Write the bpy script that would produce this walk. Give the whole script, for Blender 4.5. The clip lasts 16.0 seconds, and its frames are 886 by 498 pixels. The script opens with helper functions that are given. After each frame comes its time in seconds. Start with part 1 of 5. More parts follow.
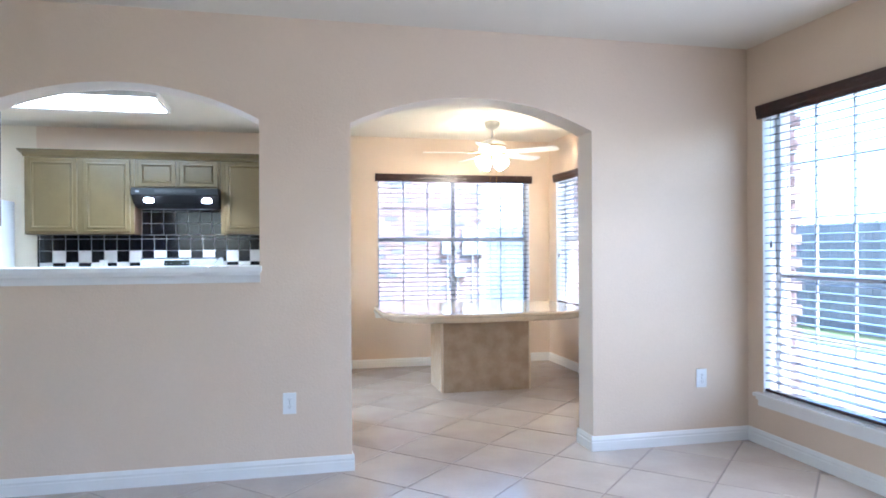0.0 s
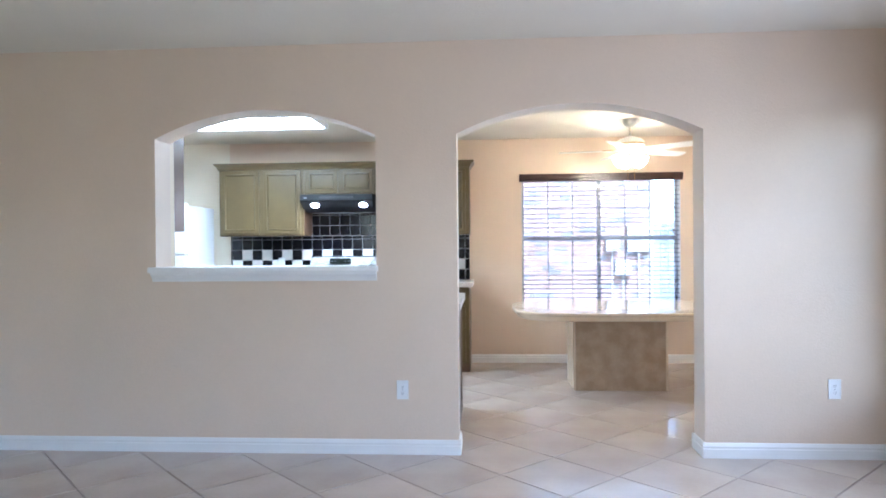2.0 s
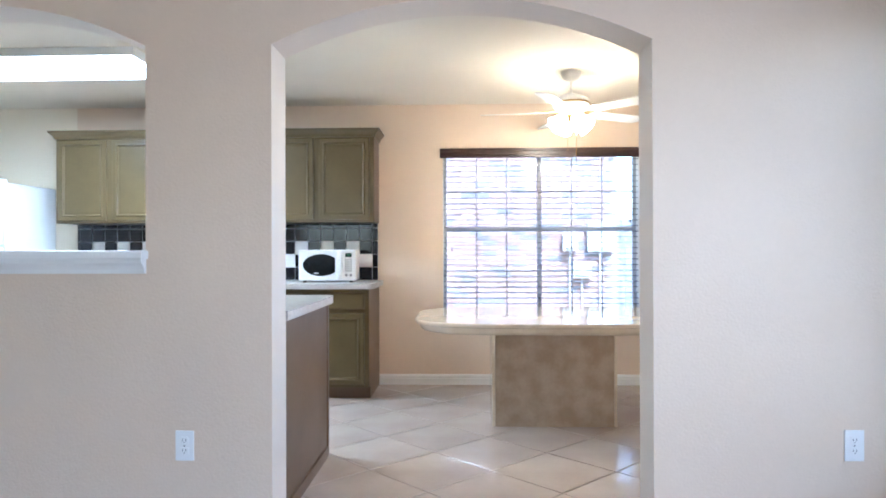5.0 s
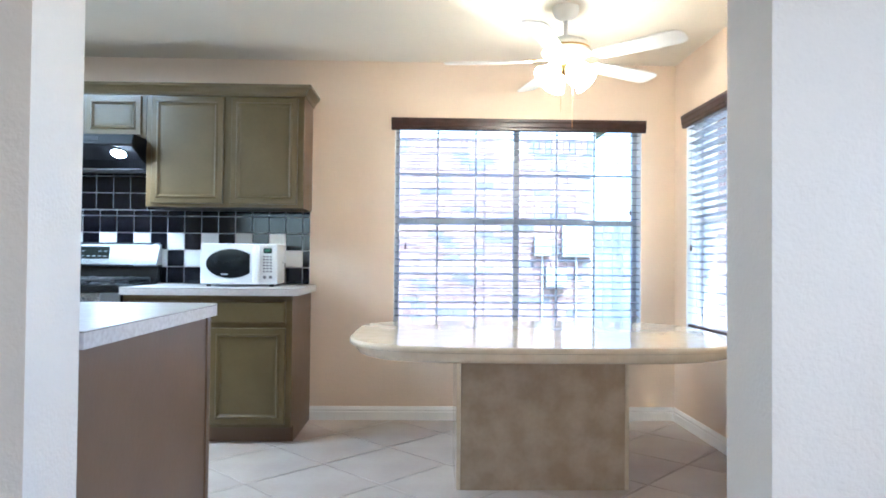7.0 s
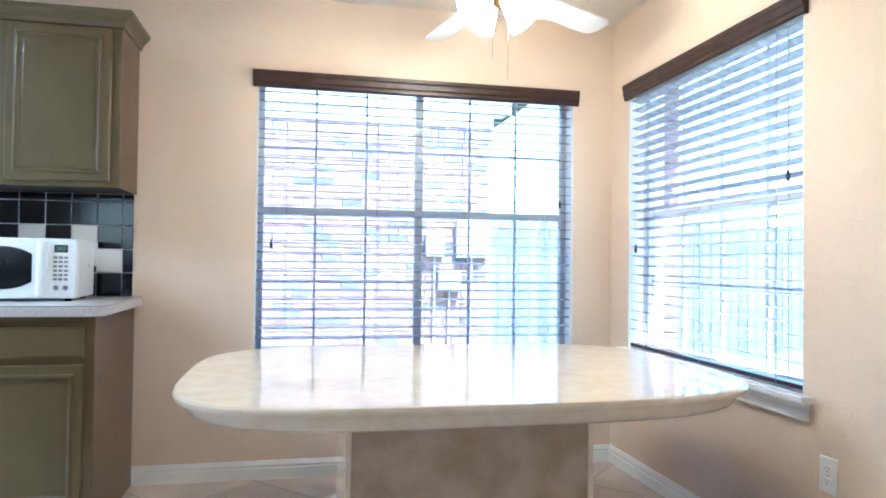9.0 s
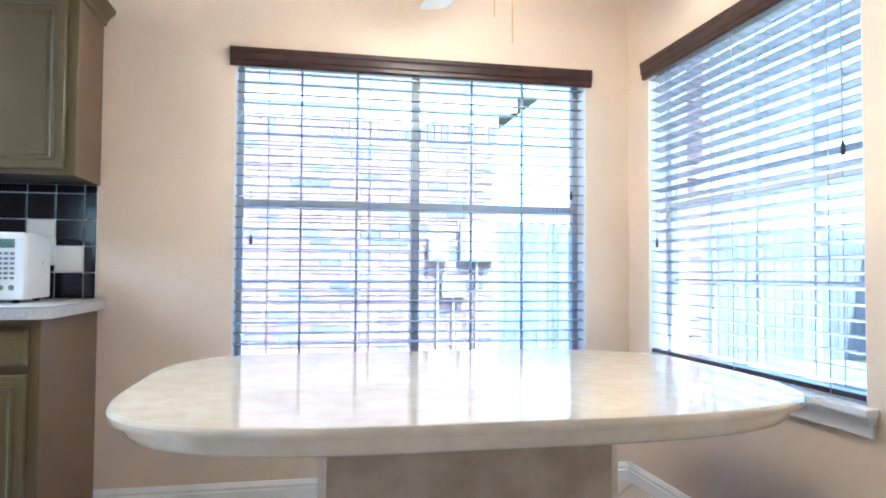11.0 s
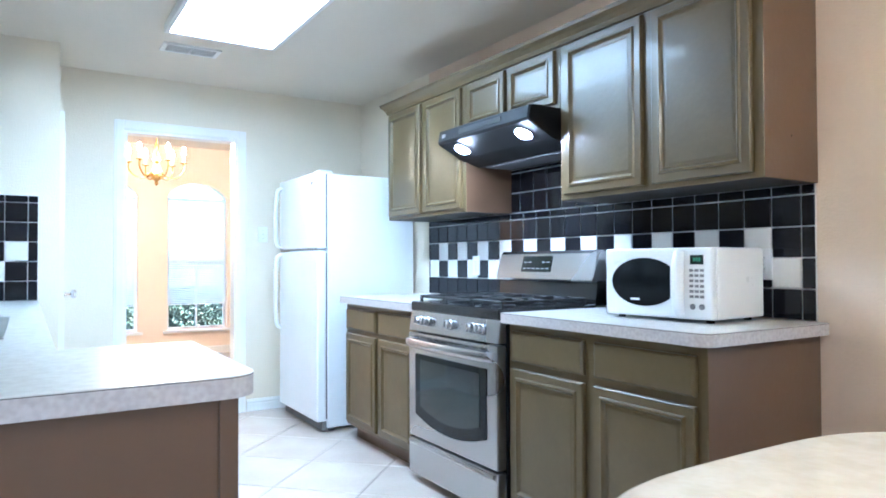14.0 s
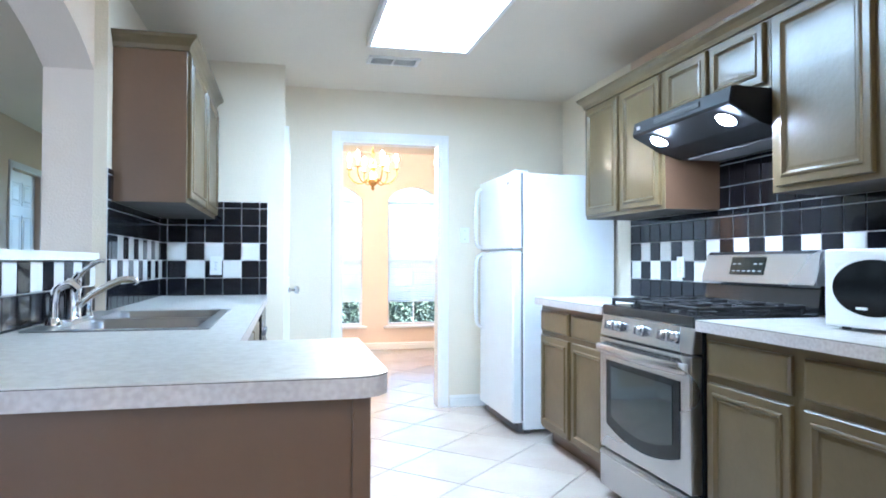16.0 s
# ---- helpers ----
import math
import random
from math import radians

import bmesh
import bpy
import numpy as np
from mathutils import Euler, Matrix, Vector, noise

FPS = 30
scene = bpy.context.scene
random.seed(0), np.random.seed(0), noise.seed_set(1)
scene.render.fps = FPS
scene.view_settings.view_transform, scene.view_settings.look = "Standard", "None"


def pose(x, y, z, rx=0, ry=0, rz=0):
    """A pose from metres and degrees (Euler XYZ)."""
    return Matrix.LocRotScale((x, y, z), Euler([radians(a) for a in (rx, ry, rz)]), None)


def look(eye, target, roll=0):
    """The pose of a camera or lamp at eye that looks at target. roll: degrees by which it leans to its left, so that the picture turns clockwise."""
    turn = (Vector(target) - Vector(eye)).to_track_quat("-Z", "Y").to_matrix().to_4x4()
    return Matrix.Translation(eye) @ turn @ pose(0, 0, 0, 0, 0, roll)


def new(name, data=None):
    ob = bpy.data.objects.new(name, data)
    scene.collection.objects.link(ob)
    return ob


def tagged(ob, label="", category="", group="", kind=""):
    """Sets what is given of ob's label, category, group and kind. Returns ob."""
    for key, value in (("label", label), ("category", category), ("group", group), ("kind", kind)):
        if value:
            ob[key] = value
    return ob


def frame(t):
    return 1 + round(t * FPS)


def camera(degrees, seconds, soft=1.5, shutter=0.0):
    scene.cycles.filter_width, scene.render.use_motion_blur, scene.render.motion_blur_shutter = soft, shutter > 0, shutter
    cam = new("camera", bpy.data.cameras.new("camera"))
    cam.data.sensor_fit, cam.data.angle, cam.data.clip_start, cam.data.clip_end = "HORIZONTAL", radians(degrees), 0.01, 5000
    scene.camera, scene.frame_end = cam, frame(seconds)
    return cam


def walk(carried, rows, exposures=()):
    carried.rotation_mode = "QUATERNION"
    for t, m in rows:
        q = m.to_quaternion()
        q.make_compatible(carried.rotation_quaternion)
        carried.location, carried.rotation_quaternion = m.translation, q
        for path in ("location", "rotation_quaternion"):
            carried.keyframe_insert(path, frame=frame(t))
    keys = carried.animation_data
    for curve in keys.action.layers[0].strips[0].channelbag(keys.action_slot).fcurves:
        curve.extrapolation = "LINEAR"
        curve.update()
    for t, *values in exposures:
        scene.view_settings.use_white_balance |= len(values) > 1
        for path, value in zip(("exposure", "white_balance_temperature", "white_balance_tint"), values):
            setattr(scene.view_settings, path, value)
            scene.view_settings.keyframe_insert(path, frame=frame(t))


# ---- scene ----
cam = camera(67.0, 16.0, soft=1.8)
PATH = [
    (0, (-0.320, -3.815, 1.237), (0.123, -1.865, 1.235), -0.30),
    (0.5, (-0.128, -3.863, 1.273), (0.125, -1.879, 1.261), -0.40),
    (1, (0.003, -3.954, 1.283), (0.105, -1.957, 1.266), -0.60),
    (1.5, (0.111, -4.072, 1.273), (0.025, -2.074, 1.259), -0.70),
    (2, (0.187, -4.095, 1.273), (0.056, -2.100, 1.260), -0.50),
    (2.5, (0.235, -4.017, 1.233), (0.101, -2.022, 1.221), -0.40),
    (3, (0.331, -3.791, 1.238), (0.203, -1.795, 1.218), -0.30),
    (3.5, (0.461, -3.570, 1.209), (0.362, -1.573, 1.187), -0.30),
    (4, (0.608, -3.251, 1.207), (0.529, -1.252, 1.189), -0.30),
    (6.5, (0.799, -1.686, 1.029), (0.758, 0.313, 1.066), 0.43),
    (7, (0.779, -1.362, 1.058), (0.828, 0.637, 1.095), 0.52),
    (7.5, (0.731, -1.055, 1.039), (0.938, 0.934, 1.073), 0.58),
    (8, (0.774, -0.786, 1.065), (1.086, 1.189, 1.104), 0.66),
    (8.5, (0.788, -0.508, 1.083), (1.199, 1.449, 1.118), 0.71),
    (11, (0.896, 0.032, 1.018), (1.286, 1.992, 1.087), 0.34),
    (11.5, (0.993, 0.128, 1.051), (0.963, 2.127, 1.096), 0.58),
    (12, (1.080, 0.307, 1.102), (0.645, 2.259, 1.108), -0.11),
    (12.5, (1.137, 0.453, 1.108), (0.335, 2.285, 1.121), -0.21),
    (13, (1.154, 0.604, 1.089), (0.014, 2.247, 1.120), -0.17),
    (13.5, (1.221, 0.734, 1.112), (-0.252, 2.086, 1.146), 0.06),
    (14, (1.293, 0.781, 1.109), (-0.403, 1.841, 1.147), -0.20),
    (14.5, (1.355, 0.775, 1.105), (-0.453, 1.629, 1.148), -0.10),
    (15, (1.410, 0.783, 1.104), (-0.462, 1.484, 1.150), 0.00),
    (15.5, (1.365, 0.879, 1.127), (-0.554, 1.440, 1.168), 0.10),
    (16, (1.287, 0.974, 1.111), (-0.661, 1.426, 1.150), 0.10),
]
walk(cam, [(t, look(eye, target, roll)) for t, eye, target, roll in PATH],
     [(0.0, 3.76, 5100, 14), (4.0, 3.76, 5100, 14), (7.5, 3.70, 4800, 9), (11.0, 3.66, 4680, 10), (13.0, 3.72, 4640, 10), (16.0, 3.66, 4800, 11)])

# ---- world, sun, exposure ----
world = bpy.data.worlds.new("sky")
world.use_nodes = True
scene.world = world
_sky = world.node_tree.nodes.new("ShaderNodeTexSky")
_sky.sky_type = "NISHITA"
_sky.sun_disc = False
_sky.sun_elevation = radians(59)
_sky.sun_rotation = radians(158)
_sky.air_density, _sky.dust_density, _sky.ozone_density = 1.0, 2.0, 1.0
_bg = world.node_tree.nodes["Background"]
_bg.inputs["Strength"].default_value = 0.125
world.node_tree.links.new(_sky.outputs[0], _bg.inputs["Color"])

_sun = bpy.data.lights.new("sun", "SUN")
_sun.energy, _sun.angle, _sun.color = 2.2, radians(0.6), (1.0, 0.95, 0.88)
sun = new("sun", _sun)
_saz, _sel = radians(158), radians(59)
_sdir = Vector((math.sin(_saz) * math.cos(_sel), math.cos(_saz) * math.cos(_sel), math.sin(_sel)))
sun.matrix_world = look(_sdir * 30, (0, 0, 0))

# area lamp added at the tall living room window's far part, for daylight
_win = bpy.data.lights.new("window_daylight", "AREA")
_win.shape, _win.size, _win.size_y, _win.energy, _win.color = "RECTANGLE", 1.5, 1.6, 4.0, (0.93, 0.96, 1.0)
window_daylight = new("window_daylight", _win)
window_daylight.matrix_world = look((2.535, -2.02, 1.2), (0.0, -2.02, 1.2))

# ---- materials ----
def mat(name, col, rough=0.5, metal=0.0, var=0.08, scale=8.0, bump=0.0, bscale=60.0, coat=0.0, spec=0.5,
        col2=None, mixscale=3.0, rand=0.0, island=0.0, detail=6.0):
    """A painted or plain surface with two scales of variation in colour and a fine relief."""
    m = bpy.data.materials.new(name)
    m.use_nodes = True
    nt = m.node_tree
    b = nt.nodes["Principled BSDF"]
    b.inputs["Roughness"].default_value = rough
    b.inputs["Metallic"].default_value = metal
    b.inputs["Coat Weight"].default_value = coat
    b.inputs["Coat Roughness"].default_value = 0.08
    b.inputs["Specular IOR Level"].default_value = spec
    tc = nt.nodes.new("ShaderNodeTexCoord")
    n1 = nt.nodes.new("ShaderNodeTexNoise")
    n1.inputs["Scale"].default_value, n1.inputs["Detail"].default_value = mixscale, detail
    n2 = nt.nodes.new("ShaderNodeTexNoise")
    n2.inputs["Scale"].default_value, n2.inputs["Detail"].default_value = scale * 6, 4
    for n in (n1, n2):
        nt.links.new(tc.outputs["Object"], n.inputs["Vector"])
    c2 = col2 or tuple(c * (1 - 2.2 * var) for c in col)
    r = nt.nodes.new("ShaderNodeMapRange")
    r.inputs["From Min"].default_value, r.inputs["From Max"].default_value = 0.36, 0.64
    nt.links.new(n1.outputs["Fac"], r.inputs["Value"])
    mx = nt.nodes.new("ShaderNodeMix")
    mx.data_type = "RGBA"
    mx.inputs["A"].default_value, mx.inputs["B"].default_value = (*col, 1), (*c2, 1)
    nt.links.new(r.outputs[0], mx.inputs["Factor"])
    r2 = nt.nodes.new("ShaderNodeMapRange")
    r2.inputs["To Min"].default_value, r2.inputs["To Max"].default_value = 1 - var, 1 + var
    nt.links.new(n2.outputs["Fac"], r2.inputs["Value"])
    last = r2.outputs[0]
    if rand or island:
        src = nt.nodes.new("ShaderNodeNewGeometry").outputs["Random Per Island"] if island else nt.nodes.new("ShaderNodeObjectInfo").outputs["Random"]
        r3 = nt.nodes.new("ShaderNodeMapRange")
        r3.inputs["To Min"].default_value, r3.inputs["To Max"].default_value = 1 - (rand or island), 1 + (rand or island) * 0.6
        nt.links.new(src, r3.inputs["Value"])
        mm = nt.nodes.new("ShaderNodeMath")
        mm.operation = "MULTIPLY"
        nt.links.new(last, mm.inputs[0])
        nt.links.new(r3.outputs[0], mm.inputs[1])
        last = mm.outputs[0]
    vm = nt.nodes.new("ShaderNodeVectorMath")
    vm.operation = "SCALE"
    nt.links.new(mx.outputs["Result"], vm.inputs[0])
    nt.links.new(last, vm.inputs["Scale"])
    nt.links.new(vm.outputs[0], b.inputs["Base Color"])
    rr = nt.nodes.new("ShaderNodeMapRange")
    rr.inputs["To Min"].default_value, rr.inputs["To Max"].default_value = rough * 0.85, min(1.0, rough * 1.2)
    nt.links.new(n1.outputs["Fac"], rr.inputs["Value"])
    nt.links.new(rr.outputs[0], b.inputs["Roughness"])
    if bump:
        n3 = nt.nodes.new("ShaderNodeTexNoise")
        n3.inputs["Scale"].default_value, n3.inputs["Detail"].default_value = bscale, 3
        nt.links.new(tc.outputs["Object"], n3.inputs["Vector"])
        bp = nt.nodes.new("ShaderNodeBump")
        bp.inputs["Strength"].default_value, bp.inputs["Distance"].default_value = bump, 0.01
        nt.links.new(n3.outputs["Fac"], bp.inputs["Height"])
        nt.links.new(bp.outputs[0], b.inputs["Normal"])
    return m


def glow(name, col, strength, base=(0.9, 0.9, 0.88)):
    m = bpy.data.materials.new(name)
    m.use_nodes = True
    b = m.node_tree.nodes["Principled BSDF"]
    b.inputs["Base Color"].default_value = (*base, 1)
    b.inputs["Emission Color"].default_value = (*col, 1)
    b.inputs["Emission Strength"].default_value = strength
    return m


def glass(name, tint=(0.9, 0.95, 0.95), rough=0.0):
    m = bpy.data.materials.new(name)
    m.use_nodes = True
    nt = m.node_tree
    nt.nodes.remove(nt.nodes["Principled BSDF"])
    out = nt.nodes["Material Output"]
    tr = nt.nodes.new("ShaderNodeBsdfTransparent")
    tr.inputs["Color"].default_value = (*tint, 1)
    gl = nt.nodes.new("ShaderNodeBsdfGlossy")
    gl.inputs["Roughness"].default_value = rough
    lw = nt.nodes.new("ShaderNodeLayerWeight")
    lw.inputs["Blend"].default_value = 0.5
    pw = nt.nodes.new("ShaderNodeMath")
    pw.operation = "POWER"
    nt.links.new(lw.outputs["Facing"], pw.inputs[0])
    pw.inputs[1].default_value = 5.0
    fr = nt.nodes.new("ShaderNodeMapRange")
    fr.inputs["To Min"].default_value, fr.inputs["To Max"].default_value = 0.03, 0.9
    nt.links.new(pw.outputs[0], fr.inputs["Value"])
    mx = nt.nodes.new("ShaderNodeMixShader")
    nt.links.new(fr.outputs[0], mx.inputs[0])
    nt.links.new(tr.outputs[0], mx.inputs[1])
    nt.links.new(gl.outputs[0], mx.inputs[2])
    nt.links.new(mx.outputs[0], out.inputs["Surface"])
    return m


WALL = mat("tan_wall_paint", (0.70, 0.56, 0.428), 0.68, var=0.025, mixscale=1.2, bump=0.19, bscale=110)
# paler copy of the tan wall paint, with the kitchen light put into it
KWALL = mat("kitchen_lit_wall_tone", (0.75, 0.675, 0.54), 0.6, var=0.02, mixscale=1.2, bump=0.25, bscale=110)
# lighter copy of the tan paint for arch reveals, light put into the colour
REVEAL = mat("tan_paint_lit_reveal", (0.70, 0.61, 0.52), 0.55, var=0.02, mixscale=1.5, bump=0.2, bscale=110)
PEACH = mat("peach_wall_paint", (0.82, 0.67, 0.54), 0.6, var=0.03, mixscale=1.5, bump=0.2, bscale=110)
CEIL = mat("ceiling_paint", (0.74, 0.68, 0.575), 0.8, var=0.02, mixscale=1.0, bump=0.3, bscale=90)
TRIM = mat("white_trim_paint", (0.80, 0.79, 0.77), 0.35, var=0.02, bump=0.04)
GROUT = mat("grey_grout", (0.34, 0.29, 0.26), 0.9, var=0.1)
TILE = mat("beige_floor_tile", (0.60, 0.52, 0.45), 0.16, var=0.05, mixscale=2.5, col2=(0.53, 0.45, 0.385), bump=0.03, bscale=25, rand=0.06)
OLIVE = mat("olive_cabinet_paint", (0.122, 0.086, 0.036), 0.34, var=0.07, mixscale=5, bump=0.08, bscale=45, coat=0.12, spec=0.38)
BROWN = mat("brown_panel_paint", (0.138, 0.080, 0.043), 0.40, var=0.04, mixscale=3, bump=0.05, bscale=50)
# near-black: shade put into cabinet undersides, also the colour of joints and screw hole
UNDERSHADE_JOINT = mat("underside_shade_and_dark_joint", (0.03, 0.022, 0.014), 0.6, var=0.1)
LAM = mat("speckled_laminate", (0.60, 0.585, 0.545), 0.30, var=0.10, scale=30, mixscale=40, col2=(0.51, 0.485, 0.445), detail=8)
LAMEDGE = mat("laminate_edge", (0.56, 0.515, 0.485), 0.4, var=0.13, scale=30, mixscale=90, col2=(0.45, 0.40, 0.375), detail=8)
BTILE = mat("black_glazed_tile", (0.007, 0.007, 0.011), 0.10, var=0.2, bump=0.03, bscale=20, rand=0.3, spec=0.35)
WTILE = mat("white_glazed_tile", (0.78, 0.77, 0.74), 0.14, var=0.02, bump=0.02, bscale=20, rand=0.04)
WGROUT = mat("white_grout", (0.74, 0.72, 0.68), 0.9, var=0.08)
STEEL = mat("brushed_steel", (0.43, 0.43, 0.435), 0.27, 1.0, var=0.010, scale=14, mixscale=1.2, detail=1)
CHROME = mat("chrome", (0.75, 0.75, 0.76), 0.07, 1.0, var=0.02)
SINK = mat("sink_steel", (0.42, 0.43, 0.44), 0.30, 1.0, var=0.06)
HOODBLACK = mat("matte_black_enamel", (0.005, 0.005, 0.006), 0.55, var=0.15, spec=0.25)
CONCRETE = mat("pale_concrete", (0.50, 0.48, 0.45), 0.9, var=0.08, mixscale=2, bump=0.2)
BLACK = mat("black_enamel", (0.012, 0.012, 0.013), 0.18, var=0.15)
IRON = mat("cast_iron", (0.02, 0.02, 0.021), 0.55, var=0.2, bump=0.2, bscale=150)
OVENGLASS = mat("oven_glass", (0.022, 0.029, 0.028), 0.06, var=0.05)
OVENBORDER = mat("oven_glass_border", (0.010, 0.011, 0.013), 0.12, var=0.1, spec=0.2)
DARKGLASS = mat("microwave_glass", (0.008, 0.009, 0.010), 0.10, var=0.1, spec=0.3)
PLASTIC = mat("white_plastic", (0.80, 0.80, 0.80), 0.28, var=0.01)
FRIDGE = mat("white_enamel", (0.78, 0.80, 0.82), 0.30, var=0.015, bump=0.06, bscale=220)
GASKET = mat("grey_gasket", (0.18, 0.18, 0.19), 0.6)
DISPLAY = mat("dark_display", (0.006, 0.010, 0.008), 0.12)
LCD = glow("lcd_digits", (0.2, 1.0, 0.45), 0.009, (0.02, 0.1, 0.05))
MARK = mat("grey_print", (0.25, 0.25, 0.27), 0.5)
MARBLE = mat("cream_marble", (0.76, 0.655, 0.50), 0.08, var=0.05, mixscale=15, col2=(0.69, 0.575, 0.415), coat=0.25, detail=10)
STONE = mat("tan_travertine", (0.50, 0.385, 0.265), 0.32, var=0.10, mixscale=9, col2=(0.405, 0.295, 0.19), detail=10, coat=0.15)
# dark slats drawn pale grey, the window's glare put into their colour
BLIND = mat("glare_paled_espresso_slat", (0.36, 0.365, 0.39), 0.22, var=0.15, scale=12, mixscale=20)
VALANCE = mat("mahogany_valance", (0.040, 0.014, 0.011), 0.32, var=0.2, mixscale=14)
# dark bronze raised to pale grey, window glare included in the colour
BRONZE = mat("glare_paled_bronze_frame", (0.58, 0.58, 0.60), 0.45, 0.0, var=0.05)
BRASS = mat("polished_brass", (0.72, 0.48, 0.16), 0.16, 1.0, var=0.03)
FANWHITE = mat("white_fan_enamel", (0.80, 0.78, 0.74), 0.35, var=0.015)
WOOD = mat("stained_wood", (0.14, 0.045, 0.02), 0.3, var=0.15, mixscale=10, coat=0.3)
PANE = glass("window_glass")
MINI = mat("white_mini_blind", (0.80, 0.80, 0.78), 0.5, var=0.02)
_t = MINI.node_tree.nodes.new("ShaderNodeBsdfTranslucent")
_t.inputs["Color"].default_value = (0.95, 0.95, 0.93, 1)
_a = MINI.node_tree.nodes.new("ShaderNodeMixShader")
_a.inputs[0].default_value = 0.8
MINI.node_tree.links.new(MINI.node_tree.nodes["Principled BSDF"].outputs[0], _a.inputs[1])
MINI.node_tree.links.new(_t.outputs[0], _a.inputs[2])
MINI.node_tree.links.new(_a.outputs[0], MINI.node_tree.nodes["Material Output"].inputs["Surface"])
PANEL_GLOW = glow("fluorescent_diffuser", (0.82, 0.95, 0.96), 3.25)
HOOD_GLOW = glow("hood_bulb", (0.95, 0.98, 1.0), 36.0)
SHADE_GLOW = glow("lit_frosted_glass", (1.0, 0.82, 0.53), 6.7)
CANDLE_GLOW = glow("candle_bulb", (1.0, 0.78, 0.52), 130.0)
BRICK = mat("red_brick", (0.31, 0.20, 0.175), 0.85, var=0.12, mixscale=10, rand=0.28, bump=0.2, bscale=60)
BRICKI = mat("red_brick_joined", (0.31, 0.20, 0.175), 0.85, var=0.12, mixscale=10, island=0.28, bump=0.2, bscale=60)
BRICKD = mat("charcoal_brick", (0.185, 0.17, 0.185), 0.85, var=0.15, mixscale=10, rand=0.3, bump=0.2, bscale=60)
MORTAR = mat("mortar", (0.34, 0.31, 0.28), 0.95, var=0.1, bump=0.2)
FENCE = mat("weathered_fence", (0.19, 0.19, 0.195), 0.85, var=0.15, mixscale=6, rand=0.2, bump=0.3, bscale=30)
GRASS = mat("grass", (0.10, 0.14, 0.045), 0.9, var=0.2, mixscale=1.5, col2=(0.16, 0.15, 0.07), bump=0.5, bscale=40)
HEDGE = mat("shaded_hedge_leaf", (0.085, 0.11, 0.075), 0.6, var=0.2, island=0.7)
LEAF = mat("foliage", (0.07, 0.11, 0.035), 0.6, var=0.2, island=0.5)
BARK = mat("bark", (0.10, 0.075, 0.05), 0.9, var=0.2, bump=0.5, bscale=20)
SHINGLE = mat("roof_shingle", (0.12, 0.11, 0.10), 0.9, var=0.2, mixscale=8)
METERGREY = mat("meter_box_paint", (0.44, 0.43, 0.43), 0.5, var=0.03)


# ---- helpers of the scene ----
def base_of(ob):
    p = Vector((0, 0, 0))
    while ob is not None:
        p += ob.location
        ob = ob.parent
    return p


def part(name, bm, material, parent=None, label="", smooth=False):
    """Links a bmesh, made in world places, as one mesh object under a thing or a part."""
    me = bpy.data.meshes.new(name)
    if parent is not None:
        bmesh.ops.translate(bm, verts=bm.verts, vec=-base_of(parent))
    bmesh.ops.recalc_face_normals(bm, faces=bm.faces)
    bm.to_mesh(me)
    bm.free()
    for m in (material if isinstance(material, (list, tuple)) else [material]):
        me.materials.append(m)
    if smooth:
        for p in me.polygons:
            p.use_smooth = True
        me.set_sharp_from_angle(angle=radians(38))
    ob = new(name, me)
    ob.parent = parent
    return tagged(ob, label) if label else ob


def thing(name, at, label, category, group=""):
    ob = new(name)
    ob.location = at
    ob.empty_display_size = 0.05
    return tagged(ob, label, category, group)


def structure(name, bm, material, label, category, smooth=False):
    return tagged(part(name, bm, material, None, "", smooth), label, category, kind="structure")


def box(bm, x0, x1, y0, y1, z0, z1, bevel=0.0, seg=2, mi=0):
    vs = [bm.verts.new(p) for p in ((x0, y0, z0), (x1, y0, z0), (x1, y1, z0), (x0, y1, z0),
                                    (x0, y0, z1), (x1, y0, z1), (x1, y1, z1), (x0, y1, z1))]
    fs = [bm.faces.new([vs[i] for i in f]) for f in ((3, 2, 1, 0), (4, 5, 6, 7), (0, 1, 5, 4), (1, 2, 6, 5), (2, 3, 7, 6), (3, 0, 4, 7))]
    for f in fs:
        f.material_index = mi
    if bevel:
        es = {e for f in fs for e in f.edges}
        bmesh.ops.bevel(bm, geom=list(es), offset=bevel, segments=seg, profile=0.6, affect="EDGES")
    return bm


def B(*a, **k):
    return box(bmesh.new(), *a, **k)


def lathe(bm, cx, cy, profile, n=24, axis="z", cz=0.0):
    """A turned body from (radius, height) pairs round an axis."""
    rings = []
    for r, h in profile:
        ring = []
        for i in range(n):
            a = 2 * math.pi * i / n
            c, s = r * math.cos(a), r * math.sin(a)
            p = {"z": (cx + c, cy + s, cz + h), "y": (cx + c, cy + h, cz + s), "x": (cx + h, cy + c, cz + s)}[axis]
            ring.append(bm.verts.new(p))
        rings.append(ring)
    for a, b in zip(rings, rings[1:]):
        for i in range(n):
            bm.faces.new((a[i], a[(i + 1) % n], b[(i + 1) % n], b[i]))
    for ring in (rings[0], rings[-1]):
        if ring is rings[0]:
            bm.faces.new(ring[::-1])
        else:
            bm.faces.new(ring)
    return bm


